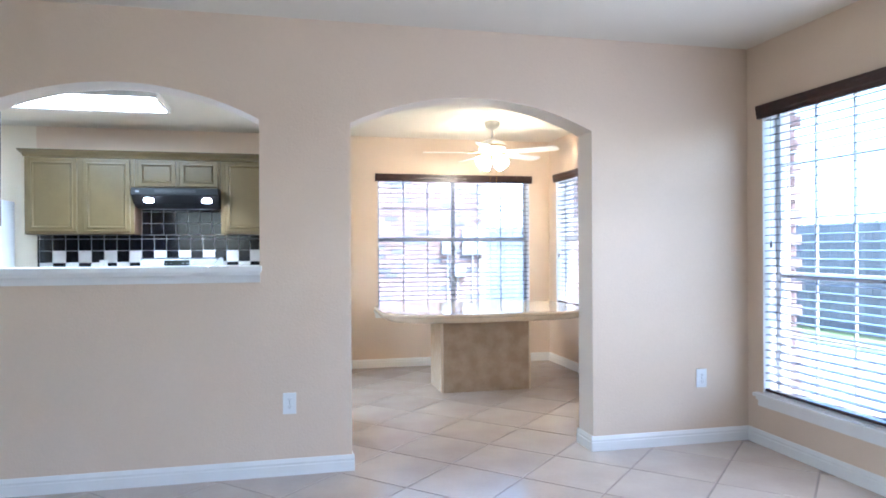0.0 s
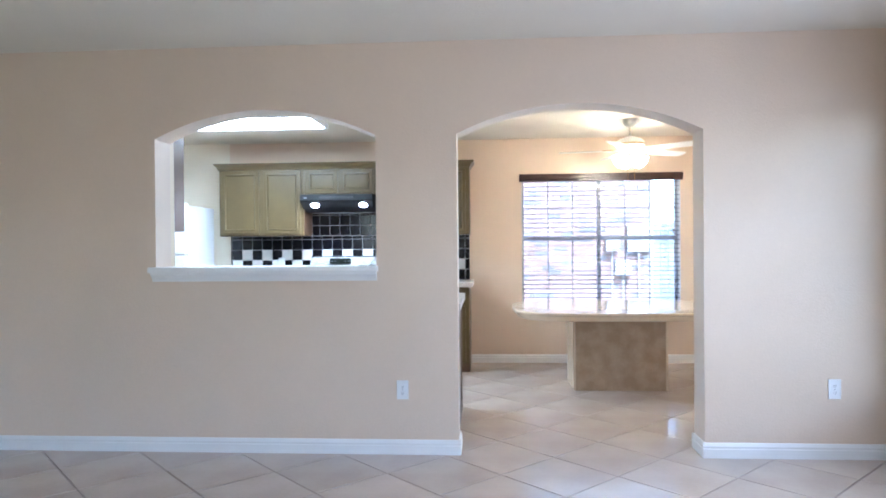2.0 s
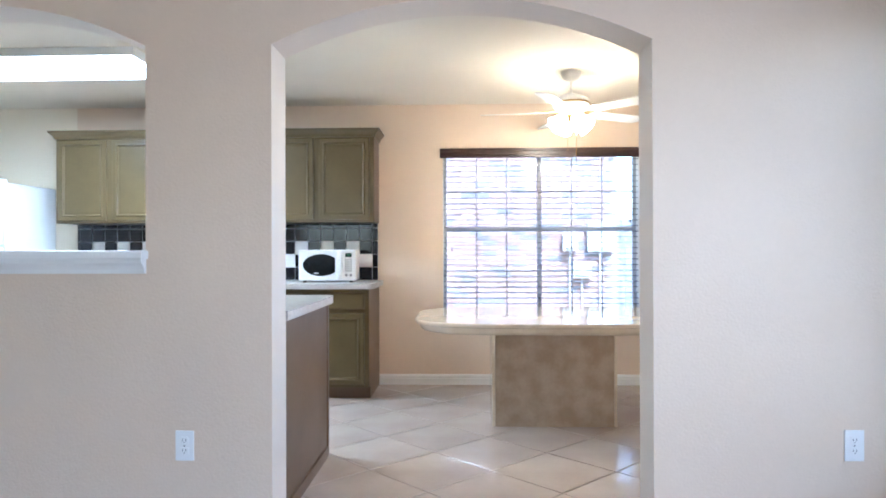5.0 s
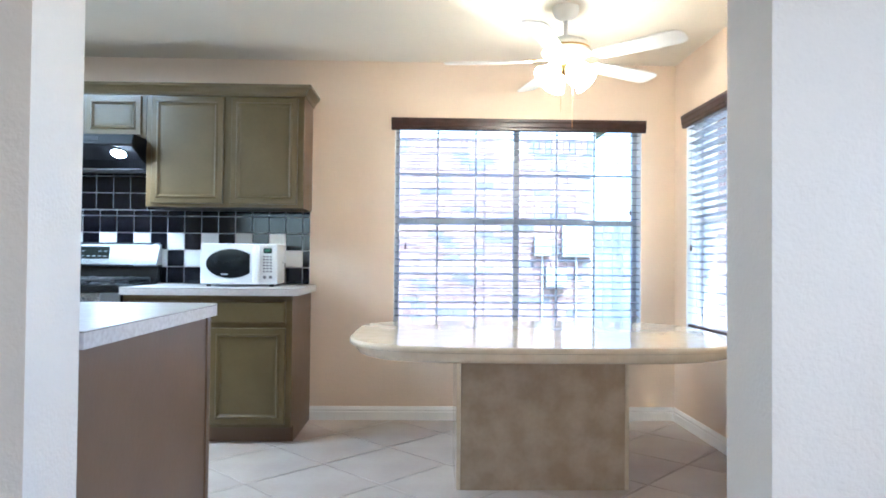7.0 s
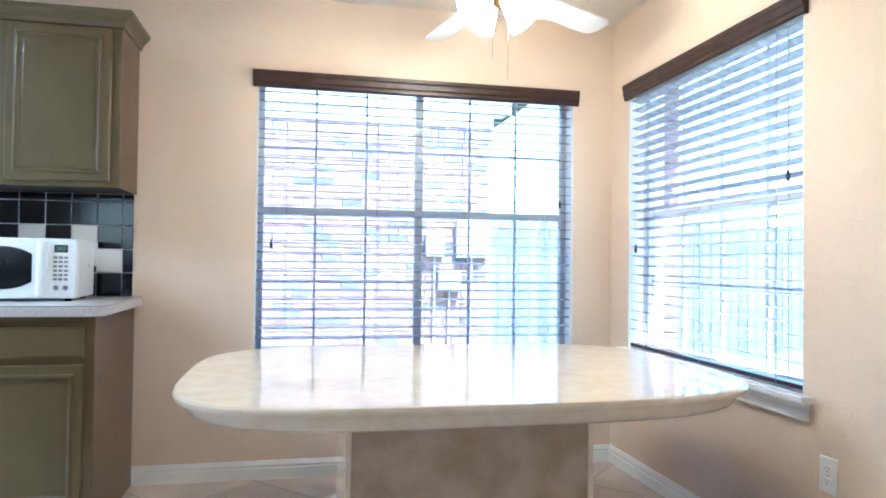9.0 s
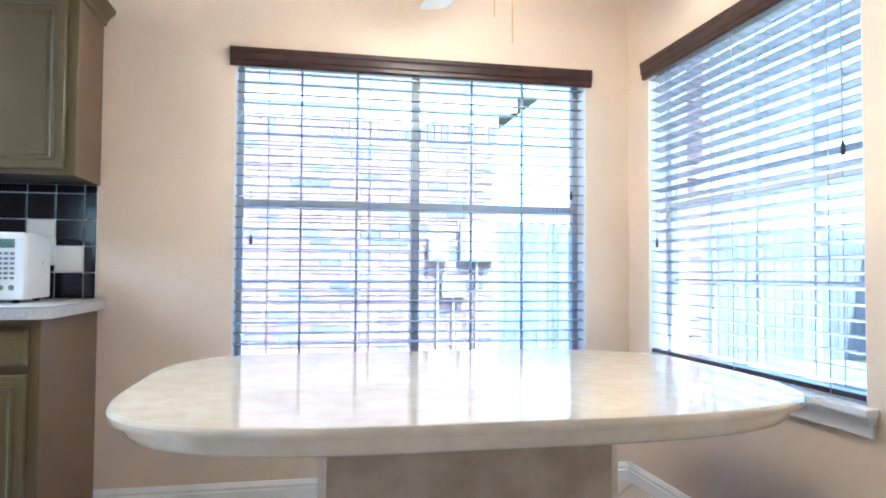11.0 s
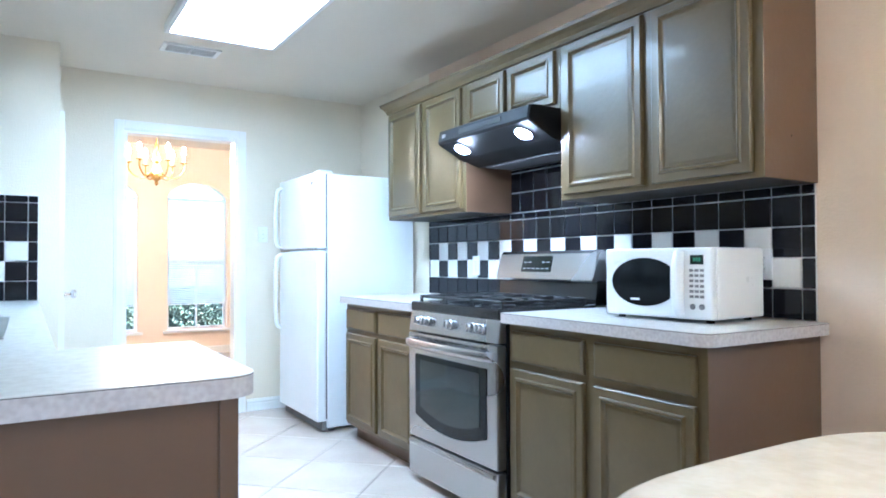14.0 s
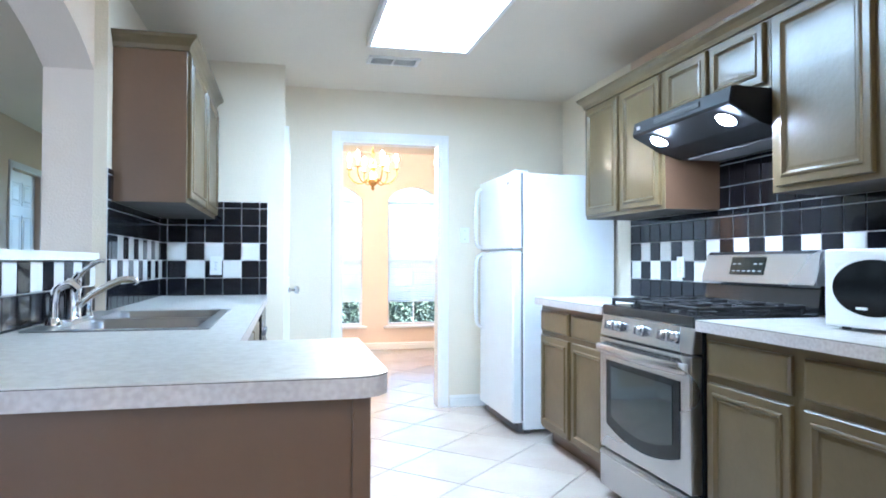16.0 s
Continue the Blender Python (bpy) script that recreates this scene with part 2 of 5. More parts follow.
def tube(bm, pts, r, n=10):
    """A round bar along points; r may be a list."""
    pts = [Vector(p) for p in pts]
    rs = r if isinstance(r, (list, tuple)) else [r] * len(pts)
    rings = []
    for i, p in enumerate(pts):
        d = (pts[min(i + 1, len(pts) - 1)] - pts[max(i - 1, 0)]).normalized()
        u = d.orthogonal().normalized() if i == 0 else (u - d * u.dot(d)).normalized()
        v = d.cross(u)
        rings.append([bm.verts.new(p + (u * math.cos(2 * math.pi * k / n) + v * math.sin(2 * math.pi * k / n)) * rs[i]) for k in range(n)])
    for a, b in zip(rings, rings[1:]):
        for i in range(n):
            bm.faces.new((a[i], a[(i + 1) % n], b[(i + 1) % n], b[i]))
    bm.faces.new(rings[0][::-1])
    bm.faces.new(rings[-1])
    return bm


def curve_pts(ctrl, n=8):
    """Points of a smooth curve through control points."""
    c = [Vector(p) for p in ctrl]
    c = [c[0] * 2 - c[1]] + c + [c[-1] * 2 - c[-2]]
    out = []
    for i in range(1, len(c) - 2):
        for k in range(n):
            t = k / n
            out.append(0.5 * ((2 * c[i]) + (c[i + 1] - c[i - 1]) * t + (2 * c[i - 1] - 5 * c[i] + 4 * c[i + 1] - c[i + 2]) * t * t
                              + (3 * c[i] - c[i - 1] - 3 * c[i + 1] + c[i + 2]) * t ** 3))
    return out + [c[-2]]


def prism(bm, poly, lo, hi, axis="z", bevel=0.0):
    """A polygon of two coordinates, drawn out along an axis."""
    def p3(a, b, h):
        return {"z": (a, b, h), "y": (a, h, b), "x": (h, a, b)}[axis]
    lo_v = [bm.verts.new(p3(a, b, lo)) for a, b in poly]
    hi_v = [bm.verts.new(p3(a, b, hi)) for a, b in poly]
    f1, f2 = bm.faces.new(lo_v[::-1]), bm.faces.new(hi_v)
    n = len(poly)
    for i in range(n):
        bm.faces.new((lo_v[i], lo_v[(i + 1) % n], hi_v[(i + 1) % n], hi_v[i]))
    if bevel:
        bmesh.ops.bevel(bm, geom=list(f1.edges) + list(f2.edges), offset=bevel, segments=2, affect="EDGES")
    return bm


def rings_panel(bm, o, U, V, N, w, h, steps):
    """A panel of nested rectangles: steps are (inset, height over the base plane), from the outer back edge to the middle."""
    o, U, V, N = Vector(o), Vector(U), Vector(V), Vector(N)
    rings = []
    for ins, d in steps:
        rings.append([bm.verts.new(o + U * a + V * b + N * d) for a, b in ((ins, ins), (w - ins, ins), (w - ins, h - ins), (ins, h - ins))])
    for a, b in zip(rings, rings[1:]):
        for i in range(4):
            bm.faces.new((a[i], a[(i + 1) % 4], b[(i + 1) % 4], b[i]))
    bm.faces.new(rings[-1])
    bm.faces.new(rings[0][::-1])
    return bm


DOOR_STEPS = ((0, 0), (0, 0.015), (0.004, 0.019), (0.032, 0.019), (0.036, 0.025), (0.043, 0.026), (0.049, 0.017), (0.054, 0.013), (0.062, 0.013), (0.068, 0.014))
DRAWER_STEPS = ((0, 0), (0, 0.012), (0.008, 0.019), (0.018, 0.020))


def holed_wall(bm, axis, at, thick, a0, a1, z0, z1, holes):
    """A straight wall along an axis with rectangular holes (a0, a1, z0, z1)."""
    cuts = sorted({a0, a1, *[h[0] for h in holes], *[h[1] for h in holes]})
    for p, q in zip(cuts, cuts[1:]):
        zs = [(z0, z1)]
        for h in holes:
            if h[0] <= p + 1e-6 and h[1] >= q - 1e-6:
                zs = [s for lo, hi in zs for s in ((lo, min(hi, h[2])), (max(lo, h[3]), hi)) if s[1] - s[0] > 1e-4]
        for lo, hi in zs:
            if axis == "x":
                box(bm, p, q, at, at + thick, lo, hi)
            else:
                box(bm, at, at + thick, p, q, lo, hi)
    return bm


# ---- plan ----
T = 0.15            # arch wall, y YF..T
YF = -0.05          # living room face of the arch wall
TS = 0.205          # wall face behind the sink run
W = 3.13            # range and nook window wall
R = 2.46            # nook side wall
RL = 2.545          # living room side wall
XK = -3.73          # kitchen end wall
XP = -3.20          # pantry front
YP = 0.95           # pantry side
CL, CK = 2.505, 2.40  # ceilings
CT = 0.895          # worktops
UB, UT = 1.38, 2.085  # wall cabinets
AL, AR = 0.008, 1.465  # arch
PL, PR = -1.872, -0.486  # pass-through
SPRING, PEAK = 1.943, 2.112
LEDGE = 1.148       # top of the pass-through ledge
XD = -7.2           # far wall of the dining room


# ---- structure ----
def arch_wall():
    bm = bmesh.new()

    def rise(x, a, b):
        h, c = PEAK - SPRING, (b - a) / 2
        rad = (c * c + h * h) / (2 * h)
        return PEAK - rad + math.sqrt(rad * rad - (x - (a + b) / 2) ** 2)

    def quad(p, mi=0):
        f = bm.faces.new([bm.verts.new(v) for v in p])
        f.material_index = mi

    def slab(x0, x1, za0, za1, zb):
        for y in (YF, T):
            quad(((x0, y, za0), (x1, y, za1), (x1, y, zb), (x0, y, zb)))

    top = CL + 0.1
    slab(XD - 0.3, PL, -0.1, -0.1, top)
    slab(PR, AL, -0.1, -0.1, top)
    slab(AR, RL + 0.2, -0.1, -0.1, top)
    slab(PL, PR, -0.1, -0.1, LEDGE - 0.035)
    quad(((PL, YF, LEDGE - 0.035), (PR, YF, LEDGE - 0.035), (PR, T, LEDGE - 0.035), (PL, T, LEDGE - 0.035)), 1)
    quad(((AL, YF, -0.1), (AR, YF, -0.1), (AR, T, -0.1), (AL, T, -0.1)))
    for a, b, low in ((PL, PR, LEDGE - 0.035), (AL, AR, -0.1)):
        n = 28
        for i in range(n):
            x0, x1 = a + (b - a) * i / n, a + (b - a) * (i + 1) / n
            slab(x0, x1, rise(x0, a, b), rise(x1, a, b), top)
            quad(((x0, YF, rise(x0, a, b)), (x1, YF, rise(x1, a, b)), (x1, T, rise(x1, a, b)), (x0, T, rise(x0, a, b))), 1)
        for x in (a, b):
            quad(((x, YF, low), (x, T, low), (x, T, SPRING), (x, YF, SPRING)), 1)
    bmesh.ops.remove_doubles(bm, verts=bm.verts, dist=1e-5)
    bm.normal_update()
    return structure("wall_arch", bm, [WALL, REVEAL], "tan painted wall with an arched doorway and an arched pass-through", "wall")


arch_wall()

WIN_A = (0.56, 2.23, 0.60, 2.00)
WIN_B = (1.68, 2.93, 0.64, 2.00)
# WIN_L runs on past its visible part; that length is added for daylight
WIN_L = (-2.83, -0.19, 0.325, 2.095)
NOOK_DOOR = (0.28, 1.14, -0.1, 2.06)
TO = 0.20
bm = holed_wall(bmesh.new(), "x", W, TO, XK - 0.12, R + TO, -0.1, CK + 0.1, [WIN_A])
structure("wall_north", bm, WALL, "tan painted wall with a wide window", "wall")
bm = holed_wall(bmesh.new(), "y", R, TO, T, W, -0.1, CK + 0.1, [WIN_B, NOOK_DOOR])
structure("wall_nook_side", bm, WALL, "tan painted side wall with a window and a door", "wall")
bm = holed_wall(bmesh.new(), "y", RL, TO, -6.2, YF, -0.1, CL + 0.1, [WIN_L])
structure("wall_living_side", bm, WALL, "tan painted living room wall with a tall window", "wall")
KD = (1.355, 2.115, -0.1, 2.02)
bm = holed_wall(bmesh.new(), "y", XK - 0.12, 0.12, T, W, -0.1, CK + 0.1, [KD])
structure("wall_kitchen_end", bm, KWALL, "wall with a cased opening, toned cream for the kitchen light", "wall")
bm = bmesh.new()
box(bm, XP - 0.10, XP, T, YP, -0.1, CK + 0.1)
holed_wall(bm, "x", YP - 0.10, 0.10, XK, XP - 0.10, -0.1, CK + 0.1, [(XK + 0.04, XP - 0.13, -0.1, 2.03)])
structure("wall_pantry", bm, KWALL, "pantry closet walls toned cream for the kitchen light", "wall")
# thin facing on the range wall behind the refrigerator, kitchen light in its colour
bm = bmesh.new()
box(bm, XK, -2.635, W - 0.003, W, 0, CK)
structure("wall_range_side", bm, KWALL, "wall behind the refrigerator toned cream for the kitchen light", "wall")
# facing on the kitchen part of the arch wall, coloured for the kitchen light
bm = bmesh.new()
box(bm, XP, PL - 0.001, T, TS, CT, CK)
box(bm, PR + 0.001, -0.03, T, T + 0.004, CT, CK)
structure("wall_sink_side", bm, KWALL, "wall over the sink run toned cream for the kitchen light", "wall")
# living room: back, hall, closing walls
# the opening in the south wall is unseen, added to let daylight in
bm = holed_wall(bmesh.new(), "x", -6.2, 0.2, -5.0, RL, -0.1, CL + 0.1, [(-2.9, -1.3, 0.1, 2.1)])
structure("wall_south", bm, WALL, "tan painted wall with an unseen opening added for daylight", "wall")
HD = (-6.78, -5.98, -0.1, 2.03)
bm = holed_wall(bmesh.new(), "x", -1.77, 0.12, XD, -5.0, -0.1, CL + 0.1, [HD])
structure("wall_hall", bm, WALL, "tan painted hall wall with a white panel door", "wall")
structure("wall_living_west", B(-5.0, -4.88, -6.0, -1.77, -0.1, CL + 0.1), WALL, "tan painted wall", "wall")
# hole in the hall's end wall added out of view to light the hall
structure("wall_hall_end", holed_wall(bmesh.new(), "y", XD - 0.2, 0.2, -1.77, YF, -0.1, CL + 0.1, [(-1.45, -0.25, 0.2, 2.1)]), WALL, "tan painted wall at the end of the hall, with an added light opening", "wall")
structure("wall_hall_closet", B(XD, -5.0, -2.6, -2.5, -0.1, CL + 0.1), WALL, "tan painted wall behind the hall door", "wall")
# dining room
DW = [(1.20, 1.90), (2.22, 2.92)]
DZ0, DZ1 = 0.30, 1.90
bm = holed_wall(bmesh.new(), "y", XD - 0.2, 0.2, T, 4.4, -0.1, CL + 0.1, [(a, b, DZ0, 2.08) for a, b in DW])
for a, b in DW:
    n, c, h = 14, (b - a) / 2, 0.18
    rad = (c * c + h * h) / (2 * h)
    pts = [(a, 2.08)] + [(a + (b - a) * i / n, DZ1 - rad + h + math.sqrt(rad * rad - (a + (b - a) * i / n - (a + b) / 2) ** 2)) for i in range(n + 1)] + [(b, 2.08)]
    for p, q in zip(pts[1:-1], pts[2:-1]):
        prism(bm, [(p[0], p[1]), (q[0], q[1]), (q[0], 2.08), (p[0], 2.08)], XD - 0.2, XD, "x")
structure("wall_dining_far", bm, PEACH, "peach painted wall with two arched windows", "wall")
structure("wall_dining_side", B(XD, XK - 0.12, 4.2, 4.4, -0.1, CL + 0.1), PEACH, "peach painted dining room wall", "wall")
structure("wall_dining_return", B(XK - 0.124, XK - 0.12, T, KD[0] - 0.07, 0, CL), PEACH, "peach painted wall", "wall")
structure("wall_dining_near", B(XD, XK - 0.12, T, T + 0.004, 0, CL), PEACH, "peach painted wall", "wall")
structure("wall_dining_corner", B(XK - 0.12, XK, W + TO, 4.4, -0.1, CL + 0.1), PEACH, "peach painted wall", "wall")
# ceilings
structure("ceiling_living", B(XD - 0.2, RL + 0.2, -6.2, YF, CL, CL + 0.2), CEIL, "white textured living room ceiling", "ceiling")
structure("ceiling_kitchen", B(XK, R + 0.2, T, W, CK, CK + 0.2), CEIL, "white textured kitchen ceiling", "ceiling")
structure("ceiling_dining", B(XD - 0.2, XK - 0.12, T, 4.4, CL, CL + 0.2), CEIL, "white dining room ceiling", "ceiling")
structure("roof_over_rooms", B(XD - 0.5, RL + 0.45, -6.6, W + 0.5, CL + 0.22, CL + 0.4), SHINGLE, "dark shingled roof over the rooms", "roof")


def baseboard(name, p0, p1, nrm):
    """A moulded white baseboard from p0 to p1 on a wall with the normal nrm."""
    prof = ((0, 0), (0.014, 0), (0.014, 0.052), (0.011, 0.056), (0.011, 0.064), (0.013, 0.068), (0.009, 0.078), (0.005, 0.089), (0, 0.089))
    bm = bmesh.new()
    rows = [[bm.verts.new((p[0] + nrm[0] * d, p[1] + nrm[1] * d, z)) for d, z in prof] for p in (p0, p1)]
    n = len(prof)
    for i in range(n):
        bm.faces.new((rows[0][i], rows[0][(i + 1) % n], rows[1][(i + 1) % n], rows[1][i]))
    bm.faces.new(rows[0][::-1])
    bm.faces.new(rows[1])
    return structure(name, bm, TRIM, "white moulded wooden baseboard", "baseboard")


for k, (p0, p1, nr) in enumerate((((-7.0, YF), (AL + 0.013, YF), (0, -1)), ((AR - 0.013, YF), (RL, YF), (0, -1)), ((RL, -6), (RL, YF - 0.014), (-1, 0)),
                                  ((AL, YF), (AL, T), (1, 0)), ((AR, YF), (AR, T), (-1, 0)), ((AR - 0.013, T), (R, T), (0, 1)), ((0.012, W), (R - 0.014, W), (0, -1)),
                                  ((R, 1.207), (R, W), (-1, 0)), ((XK, 2.19), (XK, W), (1, 0)), ((XK, YP), (XK, 1.285), (1, 0)), ((XD, T), (XD, 4.2), (1, 0)),
                                  ((XD, -1.65), (-6.86, -1.65), (0, 1)), ((-5.9, -1.65), (-4.88, -1.65), (0, 1)))):
    baseboard("baseboard_%d" % (k + 1), p0, p1, nr)


def casing(name, axis, at, out, a0, a1, z1, label, w=0.065):
    """A moulded door casing round an opening, in the plane at, standing proud towards out."""
    bm = bmesh.new()
    t = 0.018 * out
    for lo, hi, dz in ((a0 - w, a0, z1 + w), (a1, a1 + w, z1 + w)):
        for ins, d in ((0, 0.7), (0.012, 1.0)):
            x0, x1, q = lo + ins, hi - ins * 0.5, at + t * d
            p, q = sorted((at, q))
            (box(bm, x0, x1, p, q, 0, dz - ins, 0.002) if axis == "x" else box(bm, p, q, x0, x1, 0, dz - ins, 0.002))
    for ins, d in ((0, 0.7), (0.012, 1.0)):
        p, q = sorted((at, at + t * d))
        (box(bm, a0, a1, p, q, z1 + ins * 0.5, z1 + w - ins, 0.002) if axis == "x" else box(bm, p, q, a0, a1, z1 + ins * 0.5, z1 + w - ins, 0.002))
    return structure(name, bm, TRIM, label, "trim")


casing("trim_kitchen_opening", "y", XK, 1, KD[0], KD[1], KD[3], "white moulded casing round the dining room opening")
casing("trim_nook_door", "y", R, -1, NOOK_DOOR[0], NOOK_DOOR[1], 2.06, "white moulded casing round the nook door")
casing("trim_hall_door", "x", -1.65, 1, HD[0], HD[1], 2.03, "white moulded casing round the hall door")
# jambs of the cased opening
bm = bmesh.new()
box(bm, XK - 0.124, XK + 0.002, KD[0], KD[0] + 0.016, 0, KD[3])
box(bm, XK - 0.124, XK + 0.002, KD[1] - 0.016, KD[1], 0, KD[3])
box(bm, XK - 0.124, XK + 0.002, KD[0] + 0.016, KD[1] - 0.016, KD[3] - 0.016, KD[3])
structure("trim_kitchen_jamb", bm, TRIM, "white painted jamb of the dining room opening", "trim")


# ---- doors ----
def panel_door(name, axis, at, a0, a1, z1, out, label, knob_at=None, rows=((0.25, 0.80), (0.98, 1.58), (1.68, 1.92))):
    """A six-panel door leaf in a plane, with its knob."""
    base = (((a0 + a1) / 2, at, 0.0) if axis == "x" else (at, (a0 + a1) / 2, 0.0))
    d = tagged(new(name), label, "door", kind="structure")
    d.location = base
    th = 0.035
    p, q = sorted((at, at - out * th))
    bm = B(a0, a1, p, q, 0.01, z1) if axis == "x" else B(p, q, a0, a1, 0.01, z1)
    part("leaf", bm, TRIM, d)
    w = a1 - a0
    for lo, hi in rows:
        for s, e in ((0.13, 0.47), (0.53, 0.87)):
            o = (a0 + s * w, at, lo) if axis == "x" else (at, a0 + s * w, lo)
            U = (1, 0, 0) if axis == "x" else (0, 1, 0)
            N = (0, out, 0) if axis == "x" else (out, 0, 0)
            part("panel", rings_panel(bmesh.new(), o, U, (0, 0, 1), N, (e - s) * w, hi - lo, ((0, 0), (0, 0.006), (0.012, 0.006), (0.022, 0.001), (0.04, 0.001), (0.055, 0.008))), TRIM, d)
    if knob_at is not None:
        prof = [(0.026, 0), (0.026, 0.006), (0.010, 0.010), (0.010, 0.035), (0.024, 0.045), (0.028, 0.058), (0.020, 0.070), (0.002, 0.073)]
        prof = [(r, h * out) for r, h in prof]
        bm = lathe(bmesh.new(), knob_at if axis == "x" else at, at if axis == "x" else knob_at, prof, 20, "y" if axis == "x" else "x", 0.92)
        part("knob", bm, BRASS if name != "door_pantry" else CHROME, d, "brass door knob" if name != "door_pantry" else "chrome door knob", True)
    return d


panel_door("door_hall", "x", -1.70, HD[0] + 0.01, HD[1] - 0.01, 2.02, 1, "white six-panel interior door, closed", HD[0] + 0.08)
panel_door("door_nook", "y", R + 0.03, NOOK_DOOR[0] + 0.012, NOOK_DOOR[1] - 0.012, 2.05, -1, "white panelled back door, closed", NOOK_DOOR[1] - 0.075)
panel_door("door_pantry", "x", YP + 0.03, XK + 0.045, XP - 0.10, 2.02, 1, "white pantry door beside the sink run, closed", XP - 0.17, rows=((0.25, 1.0), (1.15, 1.9)))
part("deadbolt", lathe(bmesh.new(), R + 0.03, NOOK_DOOR[1] - 0.075, [(0.028, 0), (0.026, -0.012), (0.012, -0.016), (0.002, -0.02)], 18, "x", 1.08), BRASS, bpy.data.objects["door_nook"], "brass deadbolt", True)


# ---- windows and blinds ----
def window(name, axis, at, out, a0, a1, z0, z1, units, cols, rows_up, rows_low, rail, label, depth=0.10):
    """Double-hung units side by side in an opening, set back from the inner wall face."""
    w = tagged(new(name), label, "window", kind="structure")
    w.location = ((a0 + a1) / 2, at, z0) if axis == "x" else (at, (a0 + a1) / 2, z0)
    f0, f1 = sorted((at + out * depth, at + out * (depth + 0.045)))
    m0, m1 = sorted((at + out * (depth + 0.012), at + out * (depth + 0.032)))
    gm = at + out * (depth + 0.022)

    def bar(name_, p, q, lo, hi, d0, d1, bev=0.003):
        bm = B(p, q, d0, d1, lo, hi, bev, 1) if axis == "x" else B(d0, d1, p, q, lo, hi, bev, 1)
        part(name_, bm, BRONZE, w)

    f = 0.03
    bar("window_frame", a0, a0 + f, z0, z1, f0, f1)
    bar("window_frame", a1 - f, a1, z0, z1, f0, f1)
    bar("window_frame", a0 + f, a1 - f, z1 - f, z1, f0, f1)
    bar("window_frame", a0 + f, a1 - f, z0, z0 + f, f0, f1)
    uw = (a1 - a0) / units
    for u in range(units):
        p, q = a0 + u * uw + (f if u == 0 else 0.02), a0 + (u + 1) * uw - (f if u == units - 1 else 0.02)
        if u:
            bar("mullion", a0 + u * uw - 0.02, a0 + u * uw + 0.02, z0 + f, z1 - f, f0, f1)
        bar("meeting_rail", p, q, rail - 0.02, rail + 0.02, f0, f1)
        for lo, hi, rows in ((z0 + f, rail - 0.02, rows_low), (rail + 0.02, z1 - f, rows_up)):
            for c in range(1, cols):
                x = p + (q - p) * c / cols
                bar("muntin", x - 0.0055, x + 0.0055, lo, hi, m0, m1, 0.002)
            for r in range(1, rows):
                z = lo + (hi - lo) * r / rows
                bar("muntin", p, q, z - 0.0055, z + 0.0055, m0 + 0.001, m1 - 0.001, 0.002)
            bm = B(p, q, gm - 0.002, gm + 0.002, lo, hi) if axis == "x" else B(gm - 0.002, gm + 0.002, p, q, lo, hi)
            pane = part("pane", bm, PANE, w)
            pane.visible_shadow = False
    return w


def sill(name, axis, at, out, a0, a1, z, depth=0.10):
    """A white stool that runs into the opening, with an apron below it."""
    bm = bmesh.new()
    i0, i1 = sorted((at - out * 0.045, at))
    j0, j1 = sorted((at, at + out * depth))
    k0, k1 = sorted((at - out * 0.016, at))
    l0, l1 = sorted((at - out * 0.028, at))
    e = 0.045
    for (p, q, d0, d1, lo, hi, b) in ((a0 - e, a1 + e, i0, i1, z - 0.024, z, 0.004), (a0, a1, j0, j1, z - 0.024, z + 0.001, 0),
                                      (a0 - e + 0.01, a1 + e - 0.01, l0, l1, z - 0.045, z - 0.024, 0.004), (a0 - e + 0.015, a1 + e - 0.015, k0, k1, z - 0.085, z - 0.045, 0.004)):
        if axis == "x":
            box(bm, p, q, d0, d1, lo, hi, b)
        else:
            box(bm, d0, d1, p, q, lo, hi, b)
    return structure(name, bm, TRIM, "white painted window sill with a moulded apron", "sill")


window("window_1", "x", W, 1, *WIN_A, 2, 3, 2, 2, 1.33, "wide twin bronze-framed window with divided panes")
window("window_2", "y", R, 1, *WIN_B, 1, 4, 2, 2, 1.33, "bronze-framed double-hung window with divided panes")
window("window_3", "y", RL, 1, *WIN_L, 3, 3, 3, 2, 1.06, "tall bronze-framed living room window with divided panes")
sill("sill_1", "x", W, 1, WIN_A[0], WIN_A[1], WIN_A[2] + 0.002)
sill("sill_2", "y", R, 1, WIN_B[0], WIN_B[1], WIN_B[2] + 0.002)
sill("sill_3", "y", RL, 1, WIN_L[0], WIN_L[1], WIN_L[2] + 0.002)
# white painted reveals
for i, (ax, at, h) in enumerate((("x", W, WIN_A), ("y", R, WIN_B), ("y", RL, WIN_L))):
    bm = bmesh.new()
    for p, q, lo, hi in ((h[0], h[0] + 0.003, h[2], h[3]), (h[1] - 0.003, h[1], h[2], h[3]), (h[0], h[1], h[3] - 0.003, h[3])):
        box(bm, p, q, at + 0.001, at + 0.099, lo, hi) if ax == "x" else box(bm, at + 0.001, at + 0.099, p, q, lo, hi)
    structure("trim_window_reveal_%d" % (i + 1), bm, TRIM, "white painted window reveal", "trim")


